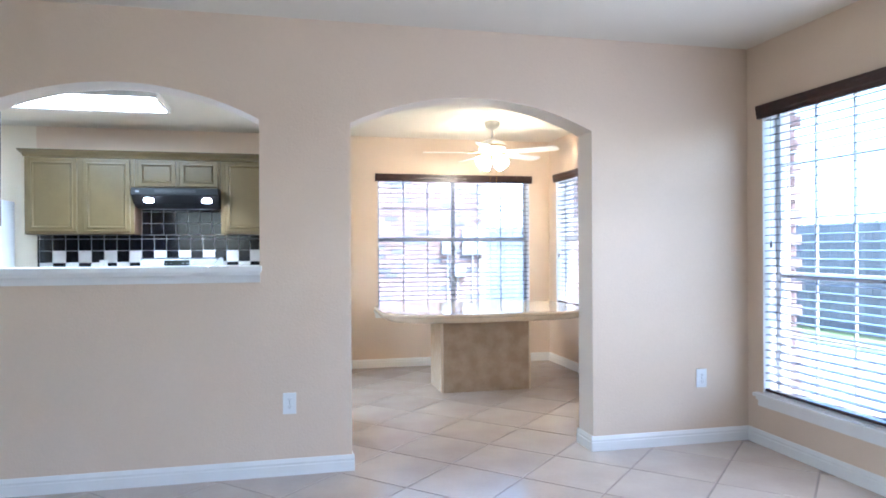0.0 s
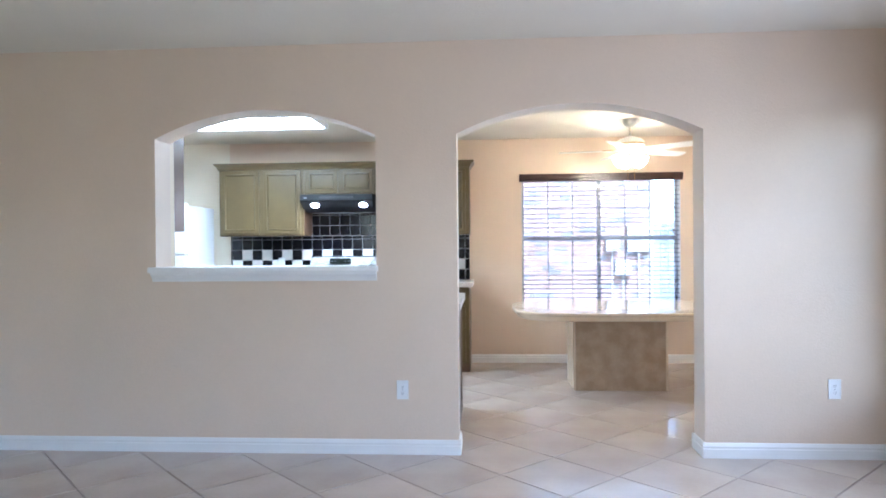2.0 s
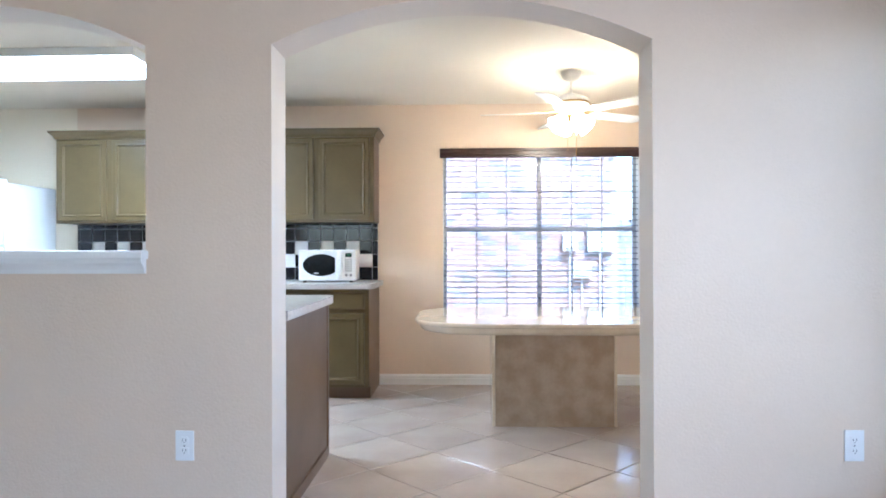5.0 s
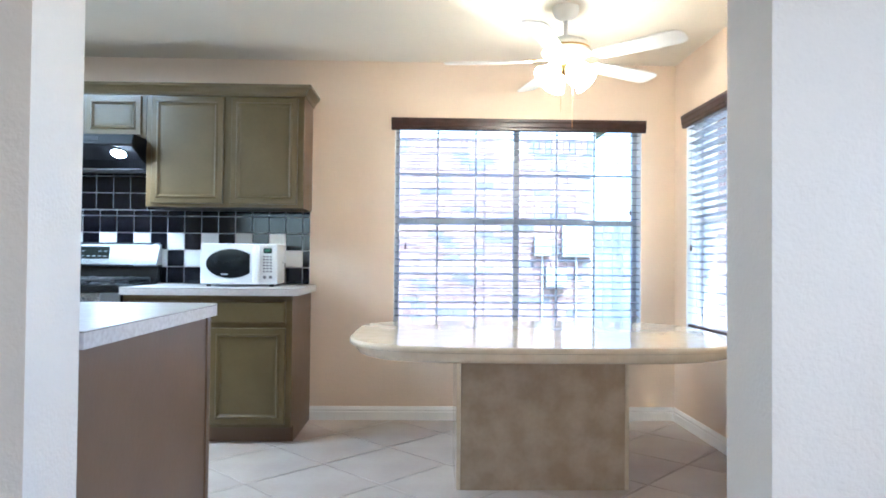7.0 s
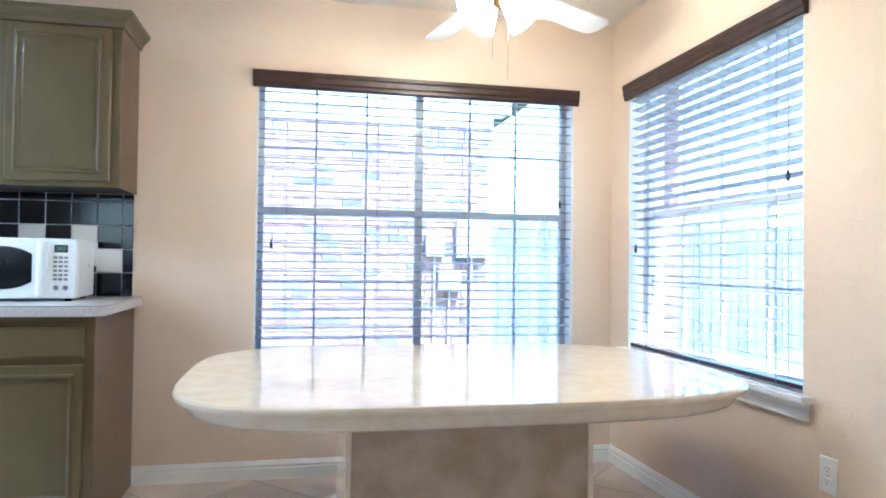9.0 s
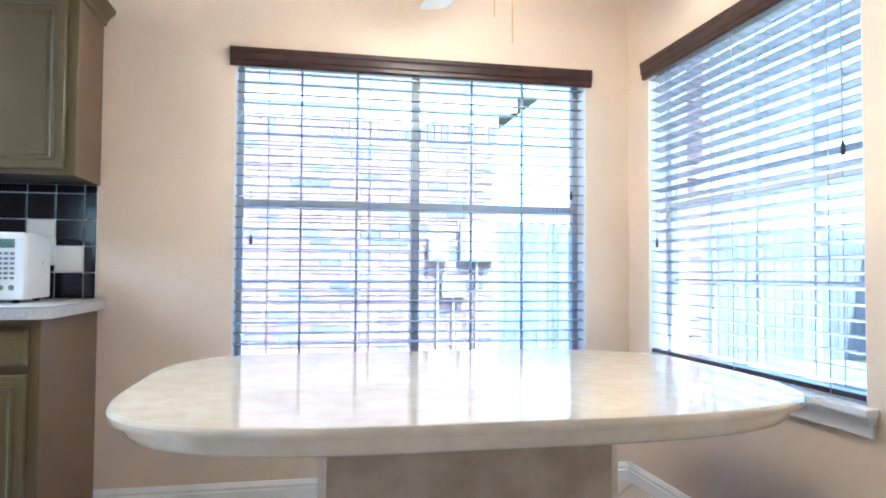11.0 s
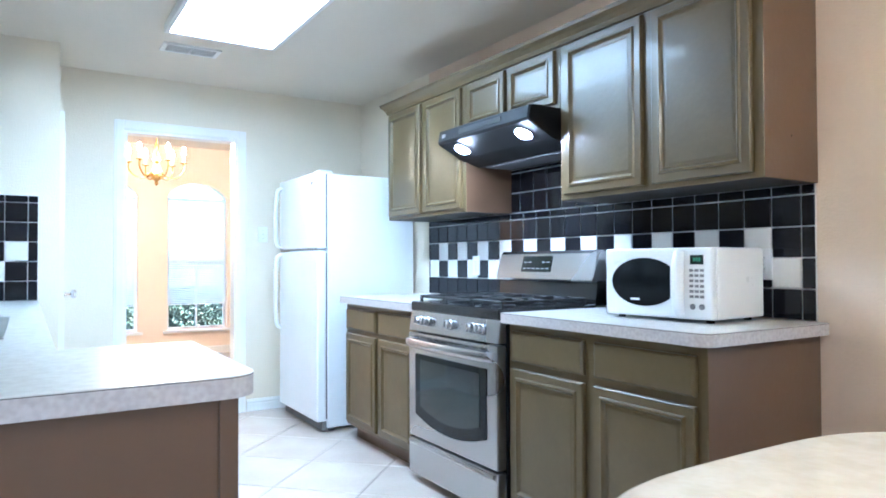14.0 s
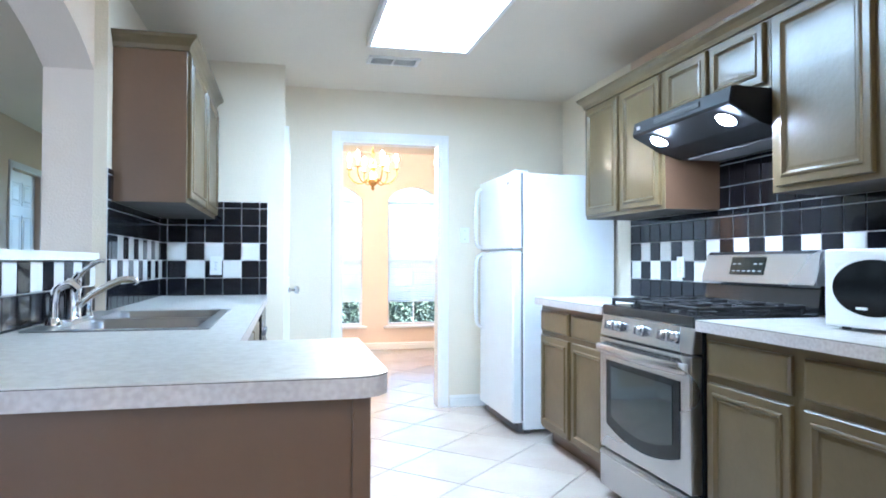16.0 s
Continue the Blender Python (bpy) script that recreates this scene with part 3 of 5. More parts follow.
def blind(name, axis, at, out, a0, a1, z0, z1, label, pitch=0.0475, ladders=3, tilt=6):
    """A wooden venetian blind with a valance, slats, a bottom rail, ladder cords and tassels."""
    c = (a0 + a1) / 2
    L = a1 - a0 - 0.012
    base = (c, at + out * 0.035, z1) if axis == "x" else (at + out * 0.035, c, z1)
    b = thing(name, base, label, "blind")
    turn = 0 if axis == "x" else math.pi / 2

    def put(nm, bm, m, lab="", z=0.0, smooth=False):
        """Parts are drawn along x about the top middle of the blind, with y towards the glass."""
        if axis == "y":
            bmesh.ops.transform(bm, matrix=Matrix.Rotation(-math.pi / 2, 4, "Z"), verts=bm.verts)
        bmesh.ops.translate(bm, verts=bm.verts, vec=base_of(b))
        return part(nm, bm, m, b, lab, smooth)

    # valance, moulded, a little proud of the wall
    bm = bmesh.new()
    pr = [(-0.048, -0.062), (-0.056, -0.056), (-0.056, -0.040), (-0.062, -0.034), (-0.062, -0.008), (-0.066, 0.0), (-0.066, 0.018), (-0.036, 0.018), (-0.036, -0.062)]
    prism(bm, pr, -L / 2 - 0.03, L / 2 + 0.03, "x")
    put("valance", bm, VALANCE, "dark mahogany moulded valance")
    put("headrail", B(-L / 2, L / 2, -0.025, 0.025, -0.045, -0.004), VALANCE)
    n = int((z1 - z0 - 0.10) / pitch)
    first = None
    sm = bmesh.new()
    rows = []
    for x in (-L / 2, L / 2):
        rows.append([sm.verts.new((x, y, z)) for y, z in ((-0.025, -0.0015), (-0.012, 0.001), (0.012, 0.001), (0.025, -0.0015), (0.025, 0.0012), (0.012, 0.0037), (-0.012, 0.0037), (-0.025, 0.0012))])
    for i in range(8):
        sm.faces.new((rows[0][i], rows[0][(i + 1) % 8], rows[1][(i + 1) % 8], rows[1][i]))
    sm.faces.new(rows[0][::-1])
    sm.faces.new(rows[1])
    for i in range(n):
        z = -0.075 - i * pitch
        if first is None:
            bmesh.ops.rotate(sm, verts=sm.verts, cent=(0, 0, 0), matrix=Matrix.Rotation(radians(tilt), 3, "X"))
            first = put("slat", sm, BLIND)
            first.location = (0, 0, z)
        else:
            o = new("slat", first.data)
            o.parent = b
            o.location = (0, 0, z)
    zb = z0 - z1 + 0.012
    put("bottom_rail", B(-L / 2, L / 2, -0.025, 0.025, zb, zb + 0.018, 0.003), VALANCE, "dark wooden bottom rail")
    for k in range(ladders):
        x = -L / 2 + 0.14 + (L - 0.28) * k / (ladders - 1)
        for y in (-0.026, 0.026):
            put("ladder_cord", B(x - 0.0012, x + 0.0012, y - 0.0012, y + 0.0012, zb, -0.03), BLIND)
    for x, z in ((-L / 2 + 0.07, -0.84), (L / 2 - 0.07, -0.60)):
        put("pull_cord", tube(bmesh.new(), [(x, -0.034, -0.04), (x, -0.034, z)], 0.0012, 5), BLIND)
        put("tassel", lathe(bmesh.new(), x, -0.034, [(0.002, 0.02), (0.005, 0.012), (0.008, -0.01), (0.006, -0.022), (0.002, -0.024)], 10, "z", z), VALANCE, "dark wooden cord tassel", smooth=True)
    return b


blind("venetian_blind", "x", W, 1, *WIN_A, "dark wooden venetian blind, slats open, over the nook's wide window", ladders=4)
blind("venetian_blind", "y", R, 1, *WIN_B, "dark wooden venetian blind, slats open, in the nook's side window", tilt=-12)
blind("venetian_blind", "y", RL, 1, *WIN_L, "dark wooden venetian blind, slats open, in the tall living room window", ladders=4)

# pass-through sill
bm = bmesh.new()
box(bm, PL - 0.03, PR + 0.012, YF - 0.055, YF, LEDGE - 0.035, LEDGE, 0.006)
box(bm, PL + 0.002, PR - 0.002, YF, T + 0.03, LEDGE - 0.033, LEDGE - 0.001)
prism(bm, [(YF, LEDGE - 0.09), (YF - 0.012, LEDGE - 0.09), (YF - 0.016, LEDGE - 0.075), (YF - 0.026, LEDGE - 0.06), (YF - 0.040, LEDGE - 0.049), (YF - 0.043, LEDGE - 0.035), (YF, LEDGE - 0.035)], PL - 0.018, PR + 0.002, "x")
structure("sill_pass_through", bm, TRIM, "white painted ledge of the arched pass-through", "sill")

# ---- light fixtures ----
LP = (-2.55, -1.27, 1.41, 2.02)
cl = thing("ceiling_light", ((LP[0] + LP[1]) / 2, (LP[2] + LP[3]) / 2, CK), "square-edged fluorescent ceiling light with a lit white diffuser", "ceiling light")
bm = bmesh.new()
for a in ((LP[0], LP[1], LP[2], LP[2] + 0.025), (LP[0], LP[1], LP[3] - 0.025, LP[3]), (LP[0], LP[0] + 0.025, LP[2] + 0.025, LP[3] - 0.025), (LP[1] - 0.025, LP[1], LP[2] + 0.025, LP[3] - 0.025)):
    box(bm, *a, CK - 0.05, CK, 0.003)
part("frame", bm, TRIM, cl, "white painted wooden frame")
part("diffuser", B(LP[0] + 0.025, LP[1] - 0.025, LP[2] + 0.025, LP[3] - 0.025, CK - 0.04, CK - 0.02), PANEL_GLOW, cl, "bright prismatic diffuser")

vt = thing("ceiling_vent", (-2.93, 1.625, CK), "white metal ceiling register with angled louvres", "vent")
part("frame", (lambda b: (box(b, -3.01, -2.85, 1.46, 1.485, CK - 0.012, CK), box(b, -3.01, -2.85, 1.765, 1.79, CK - 0.012, CK), box(b, -3.01, -2.99, 1.485, 1.765, CK - 0.012, CK),
                          box(b, -2.87, -2.85, 1.485, 1.765, CK - 0.012, CK), box(b, -2.99, -2.87, 1.62, 1.63, CK - 0.012, CK), b)[-1])(bmesh.new()), TRIM, vt)
part("backing", B(-2.99, -2.87, 1.485, 1.765, CK - 0.003, CK - 0.001), GASKET, vt)
for i in range(8):
    x = -2.982 + i * 0.015
    part("slat", prism(bmesh.new(), [(x, CK - 0.004), (x + 0.002, CK - 0.004), (x + 0.009, CK - 0.012), (x + 0.007, CK - 0.012)], 1.486, 1.764, "y"), TRIM, vt)


def ceiling_fan(cx, cy):
    f = thing("ceiling_fan", (cx, cy, CK), "white five-blade ceiling fan with lit frosted glass shades", "ceiling fan")
    part("canopy", lathe(bmesh.new(), cx, cy, [(0.068, 0), (0.070, -0.02), (0.058, -0.05), (0.03, -0.068), (0.016, -0.072)], 28, cz=CK), FANWHITE, f, smooth=True)
    part("downrod", lathe(bmesh.new(), cx, cy, [(0.011, -0.07), (0.011, -0.17)], 12, cz=CK), FANWHITE, f, smooth=True)
    part("motor", lathe(bmesh.new(), cx, cy, [(0.03, -0.155), (0.055, -0.165), (0.105, -0.185), (0.125, -0.205), (0.125, -0.245), (0.105, -0.268), (0.075, -0.285), (0.05, -0.30)], 32, cz=CK), FANWHITE, f, smooth=True)
    part("trim_ring", lathe(bmesh.new(), cx, cy, [(0.1275, -0.222), (0.1275, -0.230)], 32, cz=CK), BRASS, f, "brass trim ring", True)
    zb = CK - 0.285
    for k in range(5):
        a = radians(-43 + 72 * k)
        rot = Matrix.Translation((cx, cy, zb)) @ Matrix.Rotation(a, 4, "Z")
        bm = bmesh.new()
        poly = [(0.19, -0.048), (0.32, -0.056), (0.50, -0.064), (0.60, -0.064), (0.63, -0.050), (0.64, -0.02), (0.64, 0.02), (0.63, 0.050), (0.60, 0.064), (0.50, 0.064), (0.32, 0.056), (0.19, 0.048), (0.175, 0.03), (0.175, -0.03)]
        prism(bm, poly, -0.003, 0.004, "z", 0.0015)
        bmesh.ops.rotate(bm, verts=bm.verts, cent=(0, 0, 0), matrix=Matrix.Rotation(radians(-11), 3, "X"))
        bmesh.ops.transform(bm, matrix=rot, verts=bm.verts)
        bl = part("blade", bm, FANWHITE, f)
        bm = bmesh.new()
        box(bm, 0.09, 0.20, -0.012, 0.012, 0.004, 0.012, 0.003)
        prism(bm, [(0.19, -0.035), (0.25, -0.012), (0.25, 0.012), (0.19, 0.035)], 0.0045, 0.010, "z", 0.001)
        bmesh.ops.rotate(bm, verts=bm.verts, cent=(0, 0, 0), matrix=Matrix.Rotation(radians(-11), 3, "X"))
        bmesh.ops.transform(bm, matrix=rot, verts=bm.verts)
        part("bracket", bm, BRASS, bl, "brass blade bracket")
    part("light_fitter", lathe(bmesh.new(), cx, cy, [(0.05, -0.30), (0.06, -0.315), (0.055, -0.345), (0.02, -0.36), (0.004, -0.365)], 24, cz=CK), BRASS, f, "brass light fitter", True)
    for k in range(4):
        a = radians(20 + 90 * k)
        d = Vector((math.cos(a), math.sin(a), -0.75)).normalized()
        o = Vector((cx, cy, CK - 0.325)) + Vector((math.cos(a), math.sin(a), 0)) * 0.045
        bm = bmesh.new()
        prof = [(0.020, 0.0), (0.030, 0.015), (0.044, 0.04), (0.050, 0.065), (0.056, 0.085), (0.066, 0.105), (0.063, 0.105), (0.052, 0.084), (0.046, 0.064), (0.040, 0.04), (0.024, 0.016)]
        lathe(bm, 0, 0, prof, 20)
        q = Vector((0, 0, 1)).rotation_difference(d).to_matrix().to_4x4()
        bmesh.ops.transform(bm, matrix=Matrix.Translation(o) @ q, verts=bm.verts)
        part("shade", bm, SHADE_GLOW, f, "lit frosted tulip glass shade", True)
    for dx, zl in ((0.03, 0.30), (-0.03, 0.22)):
        part("pull_chain", tube(bmesh.new(), [(cx + dx, cy - 0.03, CK - 0.34), (cx + dx, cy - 0.03, CK - 0.34 - zl)], 0.0013, 5), BRASS, f)
    return f


ceiling_fan(1.50, 2.12)


def chandelier(cx, cy, z):
    c = thing("chandelier", (cx, cy, CL), "polished brass chandelier with lit candle bulbs", "chandelier")
    part("canopy", lathe(bmesh.new(), cx, cy, [(0.06, 0), (0.055, -0.02), (0.02, -0.035)], 20, cz=CL), BRASS, c, smooth=True)
    part("chain", tube(bmesh.new(), [(cx, cy, CL - 0.03), (cx, cy, z + 0.2)], 0.006, 6), BRASS, c)
    part("column", lathe(bmesh.new(), cx, cy, [(0.006, 0.22), (0.012, 0.20), (0.02, 0.17), (0.012, 0.13), (0.03, 0.08), (0.035, 0.05), (0.018, 0.02), (0.045, -0.04), (0.055, -0.07), (0.04, -0.11), (0.012, -0.13), (0.018, -0.15), (0.002, -0.17)], 20, cz=z), BRASS, c, smooth=True)
    for k in range(6):
        a = radians(15 + 60 * k)
        ca, sa = math.cos(a), math.sin(a)
        pts = curve_pts([(cx + ca * r, cy + sa * r, z + h) for r, h in ((0.04, -0.05), (0.10, -0.10), (0.17, -0.09), (0.22, -0.03), (0.22, 0.03))], 5)
        arm = part("arm", tube(bmesh.new(), pts, 0.007, 7), BRASS, c, smooth=True)
        x, y = cx + ca * 0.22, cy + sa * 0.22
        part("cup", lathe(bmesh.new(), x, y, [(0.008, 0.02), (0.032, 0.03), (0.030, 0.036), (0.012, 0.038)], 14, cz=z), BRASS, arm, smooth=True)
        part("candle", lathe(bmesh.new(), x, y, [(0.011, 0.036), (0.011, 0.10)], 10, cz=z), TRIM, arm, "white candle sleeve", True)
        part("bulb", lathe(bmesh.new(), x, y, [(0.008, 0.10), (0.013, 0.12), (0.014, 0.135), (0.008, 0.16), (0.002, 0.175)], 12, cz=z), CANDLE_GLOW, arm, "lit candle bulb", True)


chandelier(-4.9, 1.74, 1.94)


# ---- cabinets ----
def front(nm, parent, o, U, N, w, h, steps, m=None):
    return part(nm, rings_panel(bmesh.new(), o, U, (0, 0, 1), N, w, h, steps), m or OLIVE, parent)


def wall_unit(x0, x1, z0, z1, doors, label, face=1, yb=W):
    """A wall cabinet; face 1 looks towards -y from the wall at yb, face -1 towards +y."""
    d = 0.315
    yf = yb - face * d
    c = thing("wall_cabinet", ((x0 + x1) / 2, yb, z0), label, "cabinet", "wall cabinets")
    p, q = sorted((yb, yf))
    bm = bmesh.new()
    box(bm, x0, x1, p, q, z0, z1, 0.002, 1)
    bm.normal_update()
    # downward faces take the near-black slot, shade put into their colour
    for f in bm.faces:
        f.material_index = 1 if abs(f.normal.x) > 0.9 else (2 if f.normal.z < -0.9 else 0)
    part("body", bm, [OLIVE, BROWN, UNDERSHADE_JOINT], c)
    for a, b in doors:
        o = (a, yf, z0 + 0.022) if face == 1 else (b, yf, z0 + 0.022)
        front("door", c, o, (face, 0, 0), (0, -face, 0), b - a, z1 - z0 - 0.044, DOOR_STEPS)
    return c


wall_unit(-0.962, 0.010, UB, UT, [(-0.925, -0.487), (-0.437, -0.028)], "glossy olive-painted wall cabinet with two raised-panel doors over the microwave")
wall_unit(-2.63, -1.722, UB, UT, [(-2.605, -2.20), (-2.15, -1.755)], "glossy olive-painted wall cabinet with two raised-panel doors by the refrigerator")
wall_unit(-1.720, -0.964, 1.80, UT, [(-1.69, -1.36), (-1.33, -0.99)], "short olive-painted wall cabinet over the range hood")
wall_unit(XP + 0.003, -1.95, UB, UT, [(-2.54, -1.975), (-3.17, -2.58)], "olive-painted wall cabinet over the sink run", -1, TS + 0.001)


part("screw_hole", lathe(bmesh.new(), 0.0101, W - 0.16, [(0.004, 0), (0.003, 0.0006), (0.0005, 0.0008)], 10, "x", 1.53), UNDERSHADE_JOINT, bpy.data.objects["wall_cabinet"], "dark screw hole")


def crown(name, parts, label):
    """A crown moulding along cabinet tops; parts are (x0, x1, yf, face, left end, right end, wall)."""
    x0, x1, yf, face, yb = parts
    prof = ((0.0, -0.012), (0.010, -0.010), (0.016, 0.010), (0.030, 0.028), (0.044, 0.040), (0.048, 0.056), (0.0, 0.056))
    bm = bmesh.new()
    rows = []
    for (x, y, nx, ny) in ((x0, yb, -1, 0), (x0, yf, -1, -face), (x1, yf, 1, -face), (x1, yb, 1, 0)):
        rows.append([bm.verts.new((x + nx * d, y + ny * d, UT + z)) for d, z in prof])
    for a, b in zip(rows, rows[1:]):
        for i in range(len(prof) - 1):
            bm.faces.new((a[i], a[i + 1], b[i + 1], b[i]))
    t = thing(name, ((x0 + x1) / 2, yb, UT), label, "moulding")
    part("moulding", bm, OLIVE, t)
    part("top_board", B(x0, x1, min(yb, yf), max(yb, yf), UT + 0.002, UT + 0.05), OLIVE, t)


crown("crown_moulding", (-2.63, 0.010, W - 0.315, 1, W - 0.001), "olive-painted crown moulding over the range wall cabinets")
crown("crown_moulding", (XP + 0.06, -1.95, TS + 0.316, -1, TS + 0.002), "olive-painted crown moulding over the sink run cabinet")


def base_unit(x0, x1, cols, label, face=1, yb=W, drawers=True):
    d = 0.615
    yf = yb - face * d
    c = thing("base_cabinet", ((x0 + x1) / 2, yb - face * d / 2, 0), label, "cabinet", "base cabinets")
    p, q = sorted((yb, yf))
    bm = B(x0, x1, p, q, 0.095, CT - 0.04, 0.002, 1)
    bm.normal_update()
    for f in bm.faces:
        f.material_index = 1 if abs(f.normal.x) > 0.9 else 0
    part("body", bm, [OLIVE, BROWN], c)
    p, q = sorted((yb, yf + face * 0.07))
    part("toe_kick", B(x0 + 0.001, x1 - 0.001, p, q, 0.0, 0.095), BROWN, c)
    for a, b in cols:
        o = (a if face == 1 else b, yf)
        if drawers:
            front("drawer_front", c, (*o, 0.695), (face, 0, 0), (0, -face, 0), b - a, 0.125, DRAWER_STEPS)
        front("door", c, (*o, 0.118), (face, 0, 0), (0, -face, 0), b - a, 0.548 if drawers else 0.70, DOOR_STEPS)
    return c


base_unit(-0.955, 0.010, [(-0.925, -0.505), (-0.450, -0.026)], "olive-painted base cabinet with drawers and doors under the microwave")
base_unit(-2.63, -1.728, [(-2.605, -2.20), (-2.15, -1.755)], "olive-painted base cabinet with drawers and doors between refrigerator and range")
base_unit(-2.18, -0.62, [(-2.15, -1.66), (-1.62, -1.14), (-1.10, -0.66)], "olive-painted sink base cabinet", -1, TS)
base_unit(XP + 0.003, -2.80, [(-3.17, -2.83)], "narrow olive-painted base cabinet beside the dishwasher", -1, TS)


def rounded(x0, x1, y0, y1, r, corners):
    """A rectangle with some corners rounded: corners from (sw, se, ne, nw)."""
    out = []
    for i, (cx, cy, a0) in enumerate(((x0, y0, 180), (x1, y0, 270), (x1, y1, 0), (x0, y1, 90))):
        if corners[i]:
            mx, my = cx + (r if cx == x0 else -r), cy + (r if cy == y0 else -r)
            out += [(mx + r * math.cos(radians(a0 + 90 * k / 8)), my + r * math.sin(radians(a0 + 90 * k / 8))) for k in range(9)]
        else:
            out.append((cx, cy))
    return out


def worktop(name, poly, label):
    t = thing(name, (sum(p[0] for p in poly) / len(poly), sum(p[1] for p in poly) / len(poly), CT - 0.04), label, "countertop")
    part("slab", prism(bmesh.new(), poly, CT - 0.042, CT - 0.0040), LAMEDGE, t, "pinkish speckled laminate edge")
    part("joint", prism(bmesh.new(), poly, CT - 0.0039, CT - 0.0025), UNDERSHADE_JOINT, t, "dark laminate joint line")
    part("surface", prism(bmesh.new(), poly, CT - 0.0024, CT), LAM, t)
    return t


worktop("worktop", rounded(-0.957, 0.046, W - 0.66, W - 0.012, 0.05, (0, 1, 0, 0)), "light speckled laminate worktop under the microwave")
worktop("worktop", rounded(-2.64, -1.726, W - 0.66, W - 0.012, 0.05, (0, 0, 0, 0)), "light speckled laminate worktop beside the range")
# L-shaped worktop with the sink cut out
SX0, SX1, SY0, SY1 = -1.83, -0.97, 0.25, 0.72
PENX0, PENX1, PENY = -0.62, 0.015, 1.17
t = thing("worktop", (-1.5, 0.5, CT - 0.04), "light speckled laminate worktop with a peninsula and an inset sink", "countertop")
for m, z0, z1, nm in ((LAMEDGE, CT - 0.042, CT - 0.0040, "slab"), (UNDERSHADE_JOINT, CT - 0.0039, CT - 0.0025, "joint"), (LAM, CT - 0.0024, CT, "surface")):
    bm = bmesh.new()
    y0, y1 = T + 0.006, 0.848
    xs, ys = (XP + 0.003, SX0, SX1, PENX0), (y0, SY0, SY1, y1)
    for i in range(3):
        for k in range(3):
            if (i, k) != (1, 1):
                box(bm, xs[i], xs[i + 1], ys[k], ys[k + 1], z0, z1)
    prism(bm, rounded(PENX0, PENX1, y0, PENY, 0.07, (0, 0, 1, 0)) + [(PENX0, y1), (PENX0, SY1), (PENX0, SY0)], z0, z1)
    bmesh.ops.remove_doubles(bm, verts=bm.verts, dist=1e-5)
    part(nm, bm, m, t, "pinkish speckled laminate edge" if nm == "slab" else "")
# peninsula body
pc = thing("peninsula_cabinet", (-0.3, 0.62, 0), "brown-painted peninsula cabinet end with a trim strip", "cabinet", "base cabinets")
part("body", B(-0.59, -0.02, T + 0.003, 1.10, 0.0, CT - 0.042, 0.002, 1), BROWN, pc)
part("corner_strip", B(-0.052, -0.014, 1.097, 1.133, 0.0, CT - 0.042, 0.003), BROWN, pc)
part("base_strip", B(-0.02, -0.010, T + 0.02, 1.095, 0.0, 0.06, 0.003), BROWN, pc)


# ---- sink, faucet, dishwasher ----
def bowl(x0, x1, y0, y1, z, depth):
    bm = bmesh.new()
    steps = ((0, 0), (0.006, -0.008), (0.014, -depth + 0.03), (0.03, -depth + 0.006), (0.05, -depth))
    rings = []
    for ins, dz in steps:
        pts = rounded(x0 + ins, x1 - ins, y0 + ins, y1 - ins, 0.05, (1, 1, 1, 1))
        rings.append([bm.verts.new((a, b, z + dz)) for a, b in pts])
    for a, b in zip(rings, rings[1:]):
        for i in range(len(a)):
            bm.faces.new((a[i], a[(i + 1) % len(a)], b[(i + 1) % len(a)], b[i]))
    bm.faces.new(rings[-1])
    return bm


sk = thing("kitchen_sink", ((SX0 + SX1) / 2, (SY0 + SY1) / 2, CT), "stainless steel double-bowl kitchen sink set into the worktop", "sink")
mid = (SX0 + SX1) / 2
bm = bmesh.new()
for a in ((SX0 - 0.012, SX1 + 0.012, SY0 - 0.06, SY0 + 0.03), (SX0 - 0.012, SX1 + 0.012, SY1 - 0.03, SY1 + 0.012), (SX0 - 0.012, SX0 + 0.03, SY0 + 0.03, SY1 - 0.03),
          (SX1 - 0.03, SX1 + 0.012, SY0 + 0.03, SY1 - 0.03), (mid - 0.015, mid + 0.015, SY0 + 0.03, SY1 - 0.03)):
    box(bm, *a, CT + 0.0005, CT + 0.005)
part("rim", bm, SINK, sk)
for a, b in ((SX0 + 0.03, mid - 0.015), (mid + 0.015, SX1 - 0.03)):
    bo = part("bowl", bowl(a, b, SY0 + 0.03, SY1 - 0.03, CT + 0.005, 0.17), SINK, sk, smooth=True)
    part("drain", lathe(bmesh.new(), (a + b) / 2, 0.49, [(0.04, 0.002), (0.038, 0.006), (0.02, 0.004), (0.002, 0.003)], 18, cz=CT - 0.165), CHROME, bo, smooth=True)

FX, FY = -1.36, 0.222
fa = thing("faucet", (FX, FY, CT + 0.005), "chrome single-lever kitchen faucet behind the sink", "faucet")
part("deck_plate", prism(bmesh.new(), rounded(FX - 0.13, FX + 0.13, FY - 0.028, FY + 0.028, 0.027, (1, 1, 1, 1)), CT + 0.005, CT + 0.016, "z", 0.003), CHROME, fa, smooth=True)
part("body", lathe(bmesh.new(), FX, FY, [(0.030, 0.012), (0.027, 0.03), (0.026, 0.10), (0.030, 0.115), (0.029, 0.14), (0.016, 0.155), (0.002, 0.158)], 22, cz=CT), CHROME, fa, smooth=True)
part("spout", tube(bmesh.new(), curve_pts([(FX, FY + 0.01, CT + 0.05), (FX, FY + 0.07, CT + 0.10), (FX, FY + 0.15, CT + 0.145), (FX, FY + 0.20, CT + 0.15), (FX, FY + 0.215, CT + 0.135)], 5), [0.013] * 16 + [0.012] * 5, 12), CHROME, fa, smooth=True)
